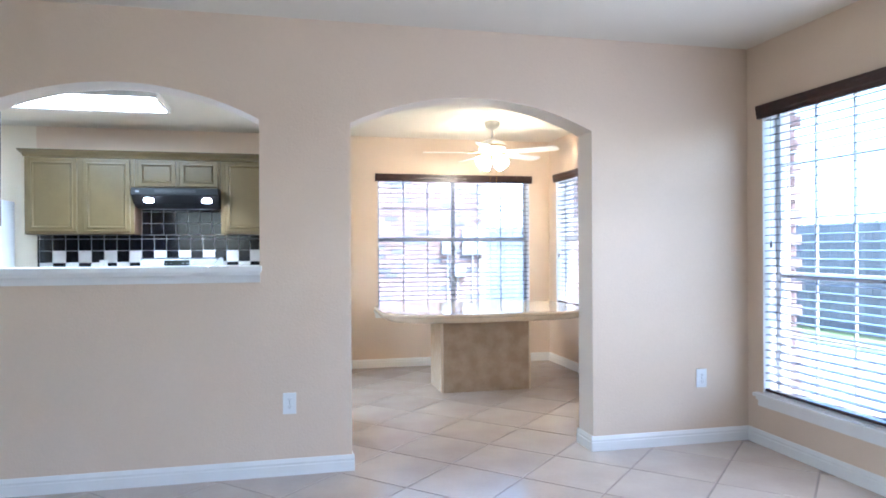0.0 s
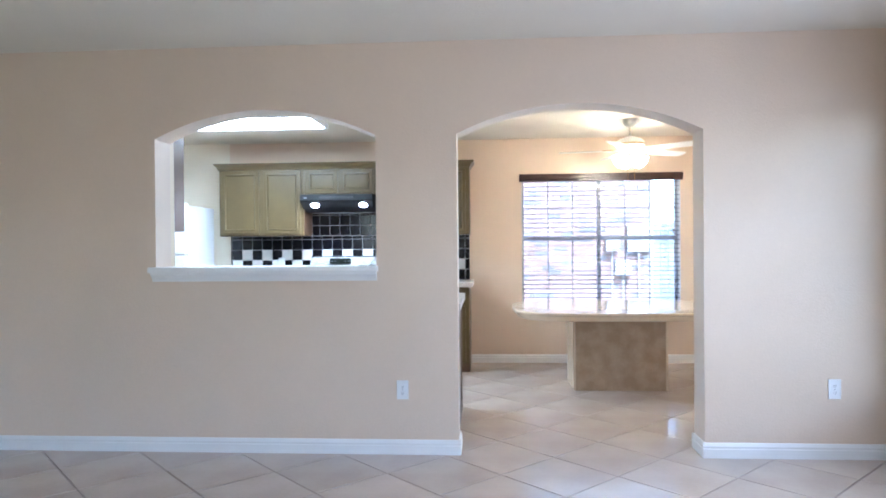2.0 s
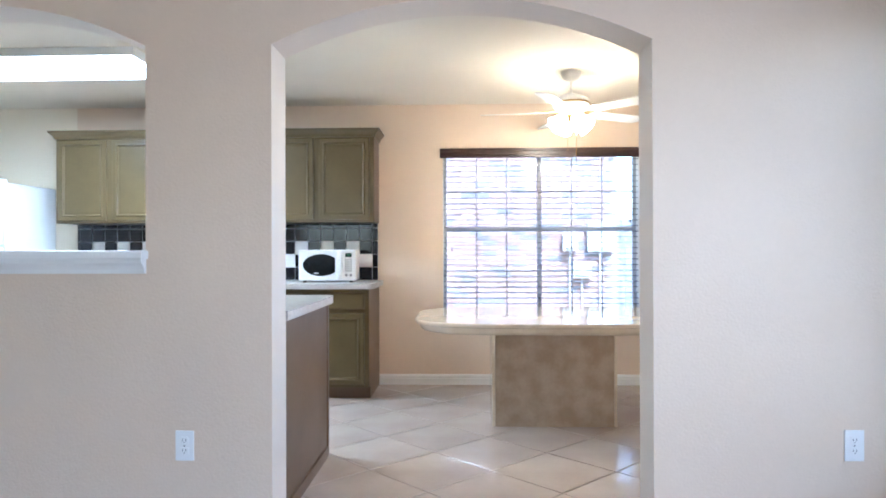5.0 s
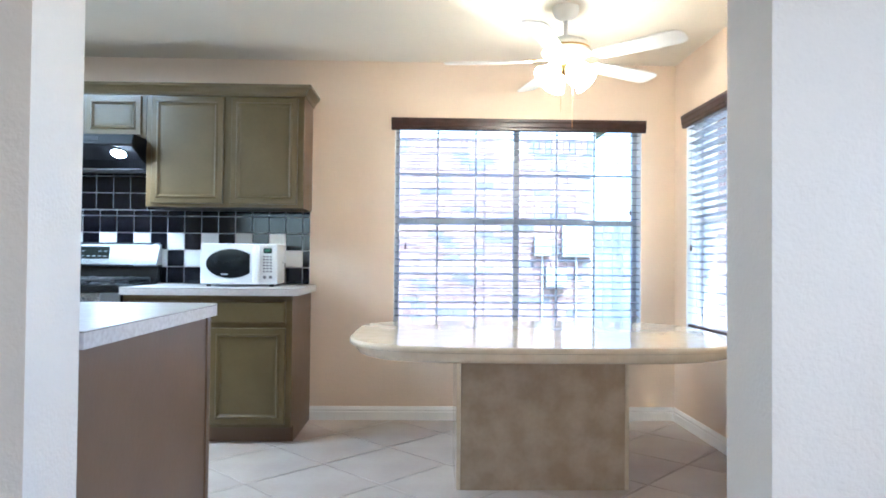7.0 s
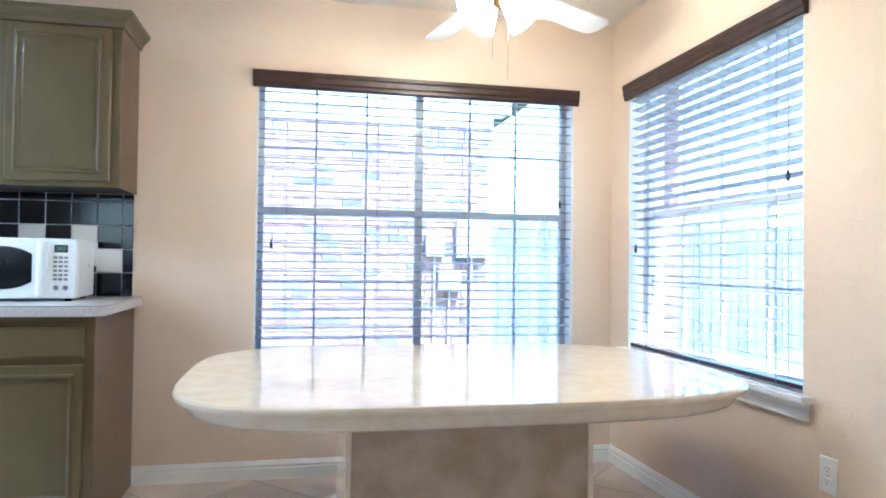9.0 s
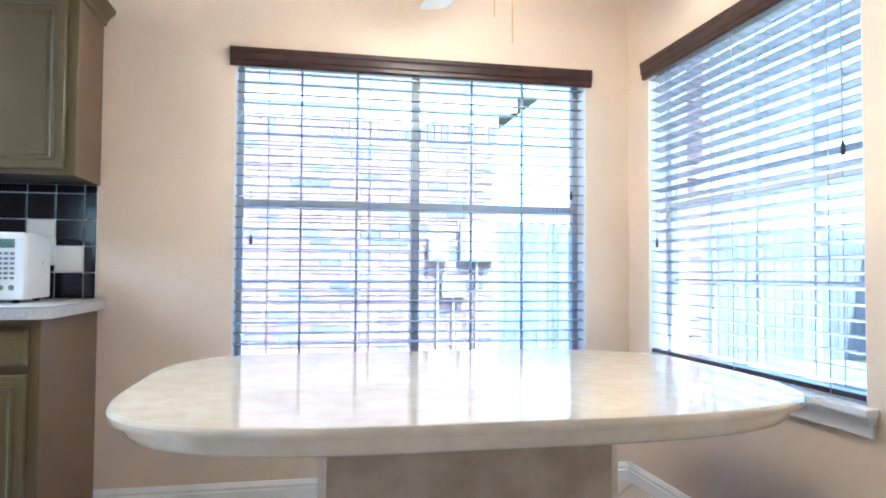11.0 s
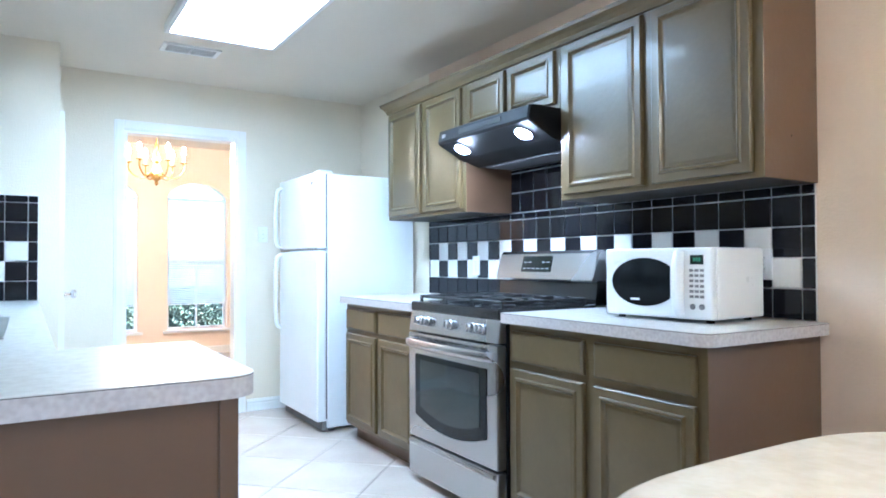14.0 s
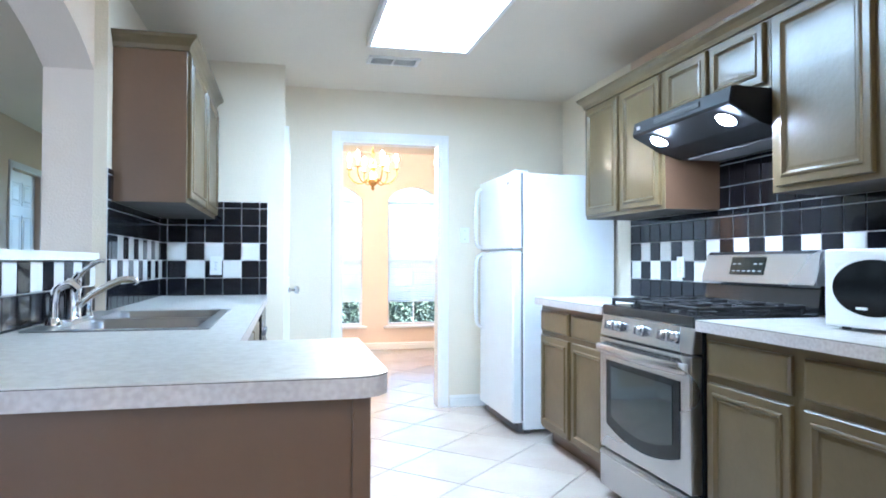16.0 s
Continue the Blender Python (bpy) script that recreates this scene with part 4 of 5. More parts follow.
part("lever", tube(bmesh.new(), curve_pts([(FX, FY, CT + 0.145), (FX + 0.01, FY + 0.03, CT + 0.175), (FX + 0.02, FY + 0.085, CT + 0.215), (FX + 0.02, FY + 0.11, CT + 0.218)], 5), [0.012] * 6 + [0.008] * 10, 10), CHROME, fa, smooth=True)
SXS = FX + 0.20
sp = thing("water_filter_tap", (SXS, FY, CT + 0.005), "small chrome side tap behind the sink", "faucet")
part("base", lathe(bmesh.new(), SXS, FY, [(0.026, 0.005), (0.024, 0.02), (0.014, 0.03), (0.012, 0.09)], 16, cz=CT), CHROME, sp, smooth=True)
part("spout", tube(bmesh.new(), curve_pts([(SXS, FY, CT + 0.08), (SXS, FY + 0.01, CT + 0.125), (SXS, FY + 0.05, CT + 0.14), (SXS, FY + 0.075, CT + 0.12)], 5), 0.014, 10), CHROME, sp, smooth=True)
sd = thing("soap_dispenser", (FX - 0.19, FY, CT + 0.005), "small chrome sprayer behind the sink", "sprayer")
part("body", lathe(bmesh.new(), FX - 0.19, FY, [(0.022, 0.005), (0.018, 0.02), (0.014, 0.03), (0.016, 0.075), (0.010, 0.082), (0.002, 0.083)], 16, cz=CT), CHROME, sd, smooth=True)

dw = thing("dishwasher", (-2.49, 0.5, 0), "black built-in dishwasher under the worktop", "dishwasher")
part("body", B(-2.795, -2.185, T + 0.01, 0.815, 0.02, CT - 0.045), BLACK, dw)
part("door", B(-2.790, -2.190, 0.816, 0.838, 0.11, 0.70, 0.006), BLACK, dw)
part("control_panel", B(-2.790, -2.190, 0.816, 0.850, 0.705, 0.848, 0.008), BLACK, dw)
part("handle", B(-2.60, -2.38, 0.850, 0.864, 0.72, 0.75, 0.006), GASKET, dw)
for i in range(4):
    part("button", B(-2.32 + i * 0.028, -2.30 + i * 0.028, 0.850, 0.853, 0.785, 0.80, 0.001), MARK, dw)


# ---- range, hood ----
SL, SR_ = -1.722, -0.962
SF = W - 0.675


def gas_range():
    g = thing("gas_range", ((SL + SR_) / 2, W - 0.34, 0), "stainless steel freestanding gas range with black cooktop", "stove")
    part("body", B(SL, SR_, SF + 0.05, W - 0.02, 0.02, 0.88, 0.003), BLACK, g, "black enamelled sides")
    part("cooktop", B(SL, SR_, SF + 0.015, W - 0.10, 0.872, 0.922, 0.010), BLACK, g, "glossy black cooktop")
    # control panel, leaning back
    bm = prism(bmesh.new(), [(SF + 0.004, 0.775), (SF + 0.05, 0.775), (SF + 0.05, 0.885), (SF + 0.022, 0.885)], SL + 0.002, SR_ - 0.002, "x", 0.003)
    part("control_panel", bm, STEEL, g)
    wdt = SR_ - SL
    for fx in (0.14, 0.235, 0.50, 0.745, 0.84):
        x = SL + wdt * fx
        bm = lathe(bmesh.new(), 0, 0, [(0.024, 0), (0.025, 0.006), (0.021, 0.010), (0.020, 0.028), (0.017, 0.033), (0.002, 0.034)], 22)
        box(bm, -0.004, 0.004, -0.019, 0.019, 0.030, 0.039, 0.001)
        bmesh.ops.transform(bm, matrix=Matrix.Translation((x, SF + 0.010, 0.828)) @ Matrix.Rotation(radians(81), 4, "X"), verts=bm.verts)
        part("knob", bm, STEEL, g, "brushed steel knob", True)
    # oven door
    z0, z1 = 0.235, 0.765
    dr = part("oven_door", B(SL + 0.003, SR_ - 0.003, SF, SF + 0.05, z0, z1, 0.008), STEEL, g)
    x0, x1 = SL + 0.075, SR_ - 0.075
    n = 14
    low = [(x0 + (x1 - x0) * i / n, 0.30 + 0.055 * (2 * i / n - 1) ** 2) for i in range(n + 1)]
    top = [(x1, 0.660), (x0, 0.660)]
    part("window_border", prism(bmesh.new(), low + top, SF - 0.003, SF + 0.003, "y"), OVENBORDER, dr, "black glass border")
    xi0, xi1 = x0 + 0.05, x1 - 0.05
    lowi = [(xi0 + (xi1 - xi0) * i / n, 0.355 + 0.045 * (2 * i / n - 1) ** 2) for i in range(n + 1)]
    part("window", prism(bmesh.new(), lowi + [(xi1, 0.635), (xi0, 0.635)], SF - 0.005, SF - 0.0028, "y"), OVENGLASS, dr, "dark oven glass")
    for i in range(10):
        xs = SL + 0.06 + i * (wdt - 0.12) / 10
        part("vent_slot", B(xs, xs + 0.045, SF - 0.001, SF + 0.004, 0.742, 0.749), BLACK, dr)
    pts = curve_pts([(SL + 0.022, SF + 0.002, 0.716), (SL + 0.060, SF - 0.028, 0.717), ((SL + SR_) / 2, SF - 0.044, 0.717), (SR_ - 0.060, SF - 0.028, 0.717), (SR_ - 0.022, SF + 0.002, 0.716)], 6)
    bm = tube(bmesh.new(), pts, 0.012, 12)
    for v in bm.verts:
        v.co.z = 0.717 + (v.co.z - 0.717) * 1.9
    part("handle", bm, STEEL, dr, "bowed steel handle", True)
    wd = part("warming_drawer", B(SL + 0.003, SR_ - 0.003, SF, SF + 0.05, 0.045, 0.225, 0.008), STEEL, g)
    part("lip", prism(bmesh.new(), [(SF - 0.012, 0.205), (SF + 0.002, 0.19), (SF + 0.002, 0.218), (SF - 0.008, 0.216)], SL + 0.02, SR_ - 0.02, "x", 0.002), STEEL, wd)
    for x in (SL + 0.05, SR_ - 0.05):
        for y in (SF + 0.10, W - 0.08):
            part("foot", lathe(bmesh.new(), x, y, [(0.02, 0), (0.02, 0.022)], 10), BLACK, g)
    # back guard
    bm = prism(bmesh.new(), [(W - 0.105, 0.915), (W - 0.02, 0.915), (W - 0.02, 1.04), (W - 0.085, 1.04)], SL + 0.005, SR_ - 0.005, "x", 0.003)
    part("riser", bm, BLACK, g)
    bm = prism(bmesh.new(), [(W - 0.112, 1.025), (W - 0.118, 1.035), (W - 0.112, 1.06), (W - 0.085, 1.165), (W - 0.070, 1.180), (W - 0.022, 1.180), (W - 0.022, 1.025)], SL + 0.004, SR_ - 0.004, "x", 0.008)
    bg = part("back_guard", bm, STEEL, g)
    m4 = Matrix.Translation(((SL + SR_) / 2 - 0.05, W - 0.0985, 1.112)) @ Matrix.Rotation(radians(-14.5), 4, "X")
    bm = B(-0.115, 0.115, -0.004, 0.004, -0.042, 0.042, 0.002)
    bmesh.ops.transform(bm, matrix=m4, verts=bm.verts)
    part("display", bm, DISPLAY, bg, "black touch control panel")
    for i in range(6):
        for j in range(2):
            if j == 1 and i in (2, 3):
                continue
            bm = B(-0.098 + i * 0.036, -0.078 + i * 0.036, -0.0055, -0.0035, -0.028 + j * 0.034, -0.022 + j * 0.034)
            bmesh.ops.transform(bm, matrix=m4, verts=bm.verts)
            part("key", bm, MARK, bg)
    g.scale = (1, 1, 0.985)
    # grates and burners
    cx = [SL + 0.18, (SL + SR_) / 2, SR_ - 0.18]
    ys = (SF + 0.17, SF + 0.42)
    for i, x in enumerate(cx):
        for y in (ys if i != 1 else (SF + 0.295,)):
            part("burner", lathe(bmesh.new(), x, y, [(0.055, 0.921), (0.055, 0.927), (0.042, 0.930), (0.040, 0.938), (0.002, 0.940)], 20), IRON, g, smooth=True)
    for i in range(3):
        a, b = SL + 0.03 + i * (wdt - 0.06) / 3 + 0.004, SL + 0.03 + (i + 1) * (wdt - 0.06) / 3 - 0.004
        bm = bmesh.new()
        y0, y1 = SF + 0.05, W - 0.135
        z0, z1 = 0.940, 0.954
        for q in ((a, b, y0, y0 + 0.012), (a, b, y1 - 0.012, y1), (a, a + 0.012, y0, y1), (b - 0.012, b, y0, y1), (a, b, (y0 + y1) / 2 - 0.006, (y0 + y1) / 2 + 0.006)):
            box(bm, *q, z0, z1, 0.003, 1)
        m = (a + b) / 2
        for yc in (y0 + (y1 - y0) * 0.25, y0 + (y1 - y0) * 0.75):
            box(bm, a, m - 0.03, yc - 0.005, yc + 0.005, z0, z1 + 0.004, 0.002, 1)
            box(bm, m + 0.03, b, yc - 0.005, yc + 0.005, z0, z1 + 0.004, 0.002, 1)
            box(bm, m - 0.005, m + 0.005, yc - 0.11, yc - 0.03, z0, z1 + 0.004, 0.002, 1)
            box(bm, m - 0.005, m + 0.005, yc + 0.03, yc + 0.11, z0, z1 + 0.004, 0.002, 1)
        for x in (a + 0.006, b - 0.006):
            for y in (y0 + 0.006, y1 - 0.006):
                box(bm, x - 0.006, x + 0.006, y - 0.006, y + 0.006, 0.921, z0)
        part("grate", bm, IRON, g, "black cast iron grate")


gas_range()


def range_hood():
    h = thing("range_hood", ((SL + SR_) / 2, W, 1.62), "black under-cabinet range hood with two lit lamps", "range hood")
    x0, x1 = SL + 0.006, SR_ - 0.006
    y0 = W - 0.50
    bm = prism(bmesh.new(), [(y0, 1.738), (y0 + 0.012, 1.795), (y0 + 0.03, 1.798), (W - 0.002, 1.798), (W - 0.002, 1.625), (y0 + 0.26, 1.625), (y0 + 0.14, 1.660), (y0 + 0.005, 1.725)], x0, x1, "x", 0.005)
    part("body", bm, HOODBLACK, h)
    part("grille", B(x0 + 0.20, x1 - 0.20, y0 + 0.001, y0 + 0.012, 1.755, 1.778, 0.002), IRON, h)
    part("badge", B(x0 + 0.04, x0 + 0.07, y0 + 0.002, y0 + 0.012, 1.755, 1.772), MARK, h, "small grey badge")
    part("filter", B(x0 + 0.06, x1 - 0.06, y0 + 0.27, W - 0.06, 1.618, 1.626), GASKET, h, "grey mesh filter")
    slope = math.atan2(0.065, 0.135)
    for x in (-1.575, -1.075):
        m4 = Matrix.Translation((x, y0 + 0.066, 1.692)) @ Matrix.Rotation(-slope, 4, "X")
        bm = lathe(bmesh.new(), 0, 0, [(0.046, 0.004), (0.046, -0.004), (0.042, -0.006), (0.039, -0.002)], 20)
        bmesh.ops.transform(bm, matrix=m4, verts=bm.verts)
        lm = part("lamp", bm, CHROME, h, "recessed chrome lamp ring", True)
        bm = lathe(bmesh.new(), 0, 0, [(0.037, -0.003), (0.037, -0.009), (0.027, -0.017), (0.002, -0.021)], 20)
        bmesh.ops.transform(bm, matrix=m4, verts=bm.verts)
        part("bulb", bm, HOOD_GLOW, lm, "lit bulb", True)


range_hood()


# ---- refrigerator ----
def refrigerator():
    x0, x1 = -3.56, -2.81
    yf, yb = 2.385, W - 0.03
    top = 1.70
    f = thing("refrigerator", ((x0 + x1) / 2, (yf + yb) / 2, 0), "white top-freezer refrigerator with textured enamel", "refrigerator")
    part("cabinet", B(x0, x1, yf + 0.075, yb, 0.03, top - 0.012, 0.006), FRIDGE, f)
    zs = 1.19
    for nm, lo, hi in (("fridge_door", 0.075, zs - 0.006), ("freezer_door", zs + 0.006, top)):
        d = part(nm, B(x0, x1, yf, yf + 0.063, lo, hi, 0.012, 3), FRIDGE, f)
        part("gasket", B(x0 + 0.012, x1 - 0.012, yf + 0.063, yf + 0.075, lo + 0.012, hi - 0.012), GASKET, d, "grey rubber gasket")
        hx = x0 + 0.045
        if nm == "fridge_door":
            pts = [(hx, yf + 0.005, hi - 0.02), (hx, yf - 0.035, hi - 0.05), (hx, yf - 0.045, hi - 0.20), (hx, yf - 0.040, hi - 0.50), (hx, yf + 0.005, hi - 0.56)]
        else:
            pts = [(hx, yf + 0.005, lo + 0.02), (hx, yf - 0.035, lo + 0.05), (hx, yf - 0.045, lo + 0.18), (hx, yf - 0.035, hi - 0.09), (hx, yf + 0.005, hi - 0.05)]
        part("handle", tube(bmesh.new(), curve_pts(pts, 6), 0.014, 10), PLASTIC, d, "white bowed handle", True)
    part("badge", B(x1 - 0.11, x1 - 0.075, yf - 0.002, yf + 0.001, 1.62, 1.64), MARK, bpy.data.objects["freezer_door"], "small grey badge")
    part("hinge_cover", B(x1 - 0.09, x1 - 0.01, yf + 0.02, yf + 0.11, top - 0.012, top + 0.012, 0.005), FRIDGE, f)
    part("kick_grille", B(x0 + 0.02, x1 - 0.02, yf + 0.04, yf + 0.075, 0.012, 0.07, 0.004), GASKET, f)
    for x in (x0 + 0.06, x1 - 0.06):
        for y in (yf + 0.12, yb - 0.08):
            part("foot", lathe(bmesh.new(), x, y, [(0.022, 0), (0.022, 0.032)], 10), GASKET, f)


refrigerator()


# ---- microwave ----
def microwave():
    w, d, h = 0.455, 0.325, 0.248
    m = thing("microwave", (0, 0, 0), "white countertop microwave oven with an oval dark window", "microwave")
    z = 0.012
    part("case", B(-w / 2, w / 2, -d / 2 + 0.03, d / 2, z, h + z, 0.008), PLASTIC, m)
    yf = -d / 2
    part("front", B(-w / 2, w / 2, yf, yf + 0.029, z, h + z, 0.010, 3), PLASTIC, m)
    # oval window, cut straight at the handle
    cx, cz, rx, rz = -0.048, h / 2 + z + 0.002, 0.146, 0.088
    pts = []
    for i in range(29):
        a = radians(40 + 280 * i / 28)
        pts.append((min(cx + rx * math.cos(a), 0.075), cz + rz * math.sin(a)))
    part("window", prism(bmesh.new(), pts, yf - 0.003, yf + 0.004, "y", 0.001), DARKGLASS, m, "dark oval window")
    part("handle", tube(bmesh.new(), curve_pts([(0.100, yf + 0.004, z + 0.018), (0.103, yf - 0.012, z + 0.05), (0.105, yf - 0.016, z + 0.12), (0.103, yf - 0.012, z + 0.19), (0.100, yf + 0.004, z + 0.230)], 5), 0.021, 12), PLASTIC, m, smooth=True)
    part("display", B(0.145, 0.195, yf - 0.002, yf + 0.002, z + 0.19, z + 0.222), DISPLAY, m, "black display with green digits")
    for i in range(3):
        part("digit", B(0.158 + i * 0.010, 0.164 + i * 0.010, yf - 0.0032, yf - 0.0018, z + 0.200, z + 0.213), LCD, m)
    for r in range(6):
        for c in range(3):
            part("key", B(0.142 + c * 0.020, 0.156 + c * 0.020, yf - 0.0025, yf + 0.002, z + 0.075 + r * 0.018, z + 0.084 + r * 0.018), MARK, m)
    for c in range(2):
        part("button", lathe(bmesh.new(), 0.153 + c * 0.035, yf, [(0.010, 0.002), (0.010, -0.003), (0.002, -0.004)], 14, "y", z + 0.045), MARK, m, smooth=True)
    part("badge", B(-0.105, -0.065, yf - 0.0055, yf - 0.0045, cz - 0.068, cz - 0.060), PLASTIC, m, "small pale badge")
    for x in (-w / 2 + 0.04, w / 2 - 0.04):
        for y in (yf + 0.05, d / 2 - 0.04):
            part("foot", lathe(bmesh.new(), x, y, [(0.014, 0), (0.014, z + 0.002)], 10), BLACK, m)
    m.matrix_basis = pose(-0.365, W - 0.255, CT, 0, 0, 4)
    return m


microwave()


# ---- nook table ----
def nook_table():
    cx, cy = 1.338, 2.06
    a, b = 0.925, 0.655
    t = thing("nook_table", (cx, cy, 0), "cream marble-topped oval pedestal table with a glossy edge", "table")

    def outline(k, n=72):
        out = []
        for i in range(n):
            th = 2 * math.pi * i / n
            c, s = math.cos(th), math.sin(th)
            e = 0.53
            out.append((cx + (a - k) * math.copysign(abs(c) ** e, c), cy + (b - k) * math.copysign(abs(s) ** e, s)))
        return out

    def loft(steps):
        bm = bmesh.new()
        rings = [[bm.verts.new((x, y, z)) for x, y in outline(k)] for k, z in steps]
        for p, q in zip(rings, rings[1:]):
            for i in range(len(p)):
                bm.faces.new((p[i], p[(i + 1) % len(p)], q[(i + 1) % len(q)], q[i]))
        bm.faces.new(rings[0][::-1])
        bm.faces.new(rings[-1])
        return bm

    part("tabletop", loft([(0.018, 0.673), (0.004, 0.677), (0.0, 0.685), (0.0, 0.693), (0.005, 0.7), (0.012, 0.702), (0.013, 0.702), (0.03, 0.702)]), MARBLE, t, "polished cream marble top", True)
    part("apron", loft([(0.075, 0.627), (0.055, 0.629), (0.040, 0.637), (0.030, 0.651), (0.024, 0.664), (0.020, 0.6728)]), MARBLE, t, "moulded cream apron", True)
    x0, x1, y0, y1 = 0.925, 1.732, 1.75, 2.20
    part("pedestal", B(x0 + 0.02, x1 - 0.02, y0, y1, 0.0, 0.627, 0.004), STONE, t, "tan mottled stone pedestal")
    for x in (x0, x1 - 0.0195):
        part("edge_strip", B(x, x + 0.0195, y0 + 0.004, y1 - 0.004, 0.0, 0.627, 0.003), MARBLE, t, "cream edge strip")
    part("seam", B(cx + 0.02, cx + 0.022, cy - b + 0.0268, cy - b + 0.05, 0.66, 0.672), GROUT, t)


nook_table()


# ---- outlets and switches ----
def plate(kind, at, axis, out, w=0.072, h=0.116, gangs=1, label=""):
    """A cover plate with sockets or toggles; drawn facing -y, then turned to its wall."""
    t = thing("switch_plate" if kind == "switch" else "power_outlet", (0, 0, 0), label, "switch" if kind == "switch" else "outlet")
    ww = w + (gangs - 1) * 0.046
    part("plate", B(-ww / 2, ww / 2, -0.006, 0, -h / 2, h / 2, 0.002), PLASTIC, t)
    for g in range(gangs):
        x = (g - (gangs - 1) / 2) * 0.046
        if kind == "switch":
            part("toggle_frame", B(x - 0.006, x + 0.006, -0.0075, -0.0055, -0.013, 0.013), PLASTIC, t)
            part("toggle", prism(bmesh.new(), [(-0.006, -0.005), (-0.006, 0.005), (-0.018, 0.011), (-0.018, 0.004)], x - 0.004, x + 0.004, "x"), PLASTIC, t)
        else:
            for z in (-0.02, 0.02):
                s = part("socket", prism(bmesh.new(), rounded(x - 0.017, x + 0.017, z - 0.014, z + 0.014, 0.008, (1, 1, 1, 1)), -0.0085, -0.0055, "y"), PLASTIC, t)
                for dx in (-0.006, 0.006):
                    part("slot", B(x + dx - 0.0012, x + dx + 0.0012, -0.0092, -0.008, z - 0.002, z + 0.007), MARK, s)
                part("slot", B(x - 0.0025, x + 0.0025, -0.0092, -0.008, z - 0.009, z - 0.005), MARK, s)
        for z in ((-0.032, 0.032) if kind == "switch" else (0,)):
            part("screw", lathe(bmesh.new(), x, -0.006, [(0.0035, 0), (0.003, -0.0012), (0.0005, -0.0015)], 10, "y", z), MARK, t)
    rz = {("y", -1): 0, ("y", 1): 180, ("x", 1): 90, ("x", -1): -90}[(axis, out)]
    t.matrix_basis = pose(*at, 0, 0, rz)
    return t


plate("outlet", (-0.332, YF, 0.392), "y", -1, label="white duplex outlet low on the tan living room wall")
plate("outlet", (2.205, YF, 0.409), "y", -1, label="white duplex outlet low on the wall by the tall window")
plate("outlet", (R, 1.565, 0.405), "x", -1, label="white duplex outlet below the nook side window")
plate("switch", (R, 1.275, 1.34), "x", -1, gangs=2, label="white double switch plate beside the nook door")
plate("switch", (XK, 2.31, 1.32), "x", 1, label="white switch plate beside the dining room opening")
plate("outlet", (XP + 0.011, 0.53, 1.085), "x", 1, label="white outlet on the checkered tiles by the sink")
plate("outlet", (-2.06, W - 0.011, 1.085), "y", -1, label="white outlet on the checkered tiles behind the shorter worktop")
plate("outlet", (-0.19, W - 0.011, 1.095), "y", -1, label="white outlet on the tiles behind the microwave")


# ---- hall ----
nw = thing("newel_post", (-3.6, -0.95, 0), "dark stained wooden newel post with a ball top", "newel post")
part("post", B(-3.65, -3.55, -1.0, -0.9, 0, 1.16, 0.006), WOOD, nw)
part("ball", lathe(bmesh.new(), -3.6, -0.95, [(0.055, 1.16), (0.055, 1.175), (0.025, 1.185), (0.030, 1.20), (0.052, 1.225), (0.058, 1.25), (0.050, 1.28), (0.028, 1.30), (0.002, 1.306)], 22), WOOD, nw, smooth=True)

# ---- dining room windows ----
for k, (a, b) in enumerate(DW):
    w = tagged(new("window_%d" % (4 + k)), "tall arched dining room window with white frame", "window", kind="structure")
    w.location = (XD, (a + b) / 2, DZ0)
    bm = bmesh.new()
    for q in ((a, a + 0.03, DZ0, 1.93), (b - 0.03, b, DZ0, 1.93), (a + 0.03, b - 0.03, DZ0, DZ0 + 0.03), (a + 0.03, b - 0.03, 1.10, 1.13), ((a + b) / 2 - 0.009, (a + b) / 2 + 0.009, DZ0 + 0.03, 1.10)):
        box(bm, XD - 0.12, XD - 0.08, q[0], q[1], q[2], q[3])
    part("window_frame", bm, TRIM, w)
    p = part("pane", B(XD - 0.102, XD - 0.098, a + 0.03, b - 0.03, DZ0 + 0.03, 2.07), PANE, w)
    p.visible_shadow = False
    structure("sill_%d" % (4 + k), B(XD, XD + 0.05, a - 0.05, b + 0.05, DZ0 - 0.03, DZ0, 0.005), TRIM, "white painted dining window sill", "sill")
    mb = thing("mini_blind", (XD - 0.05, (a + b) / 2, 1.88), "white mini blind lowered most of the way in an arched window", "blind")
    part("headrail", B(XD - 0.065, XD - 0.035, a + 0.01, b - 0.01, 1.86, 1.89, 0.003), MINI, mb)
    first = None
    for i in range(56):
        z = 1.85 - i * 0.0222
        if first is None:
            sm = B(XD - 0.062, XD - 0.038, a + 0.012, b - 0.012, -0.0006 + z, 0.0006 + z)
            bmesh.ops.rotate(sm, verts=sm.verts, cent=(XD - 0.05, 0, z), matrix=Matrix.Rotation(radians(50), 3, "Y"))
            first = part("slat", sm, MINI, mb)
        else:
            o = new("slat", first.data)
            o.parent = mb
            o.location = (0, 0, -i * 0.0222)
    part("bottom_rail", B(XD - 0.06, XD - 0.04, a + 0.012, b - 0.012, 0.60, 0.612, 0.003), MINI, mb)

# unseen windows behind the walk and at the hall's end, added for daylight
window("window_6", "x", -6.0, -1, -2.9, -1.3, 0.1, 2.1, 2, 1, 1, 1, 1.1, "wide glazed opening added out of view to light the living room")
window("window_7", "y", XD, -1, -1.45, -0.25, 0.2, 2.1, 1, 2, 2, 2, 1.1, "tall window added out of view to light the hall")

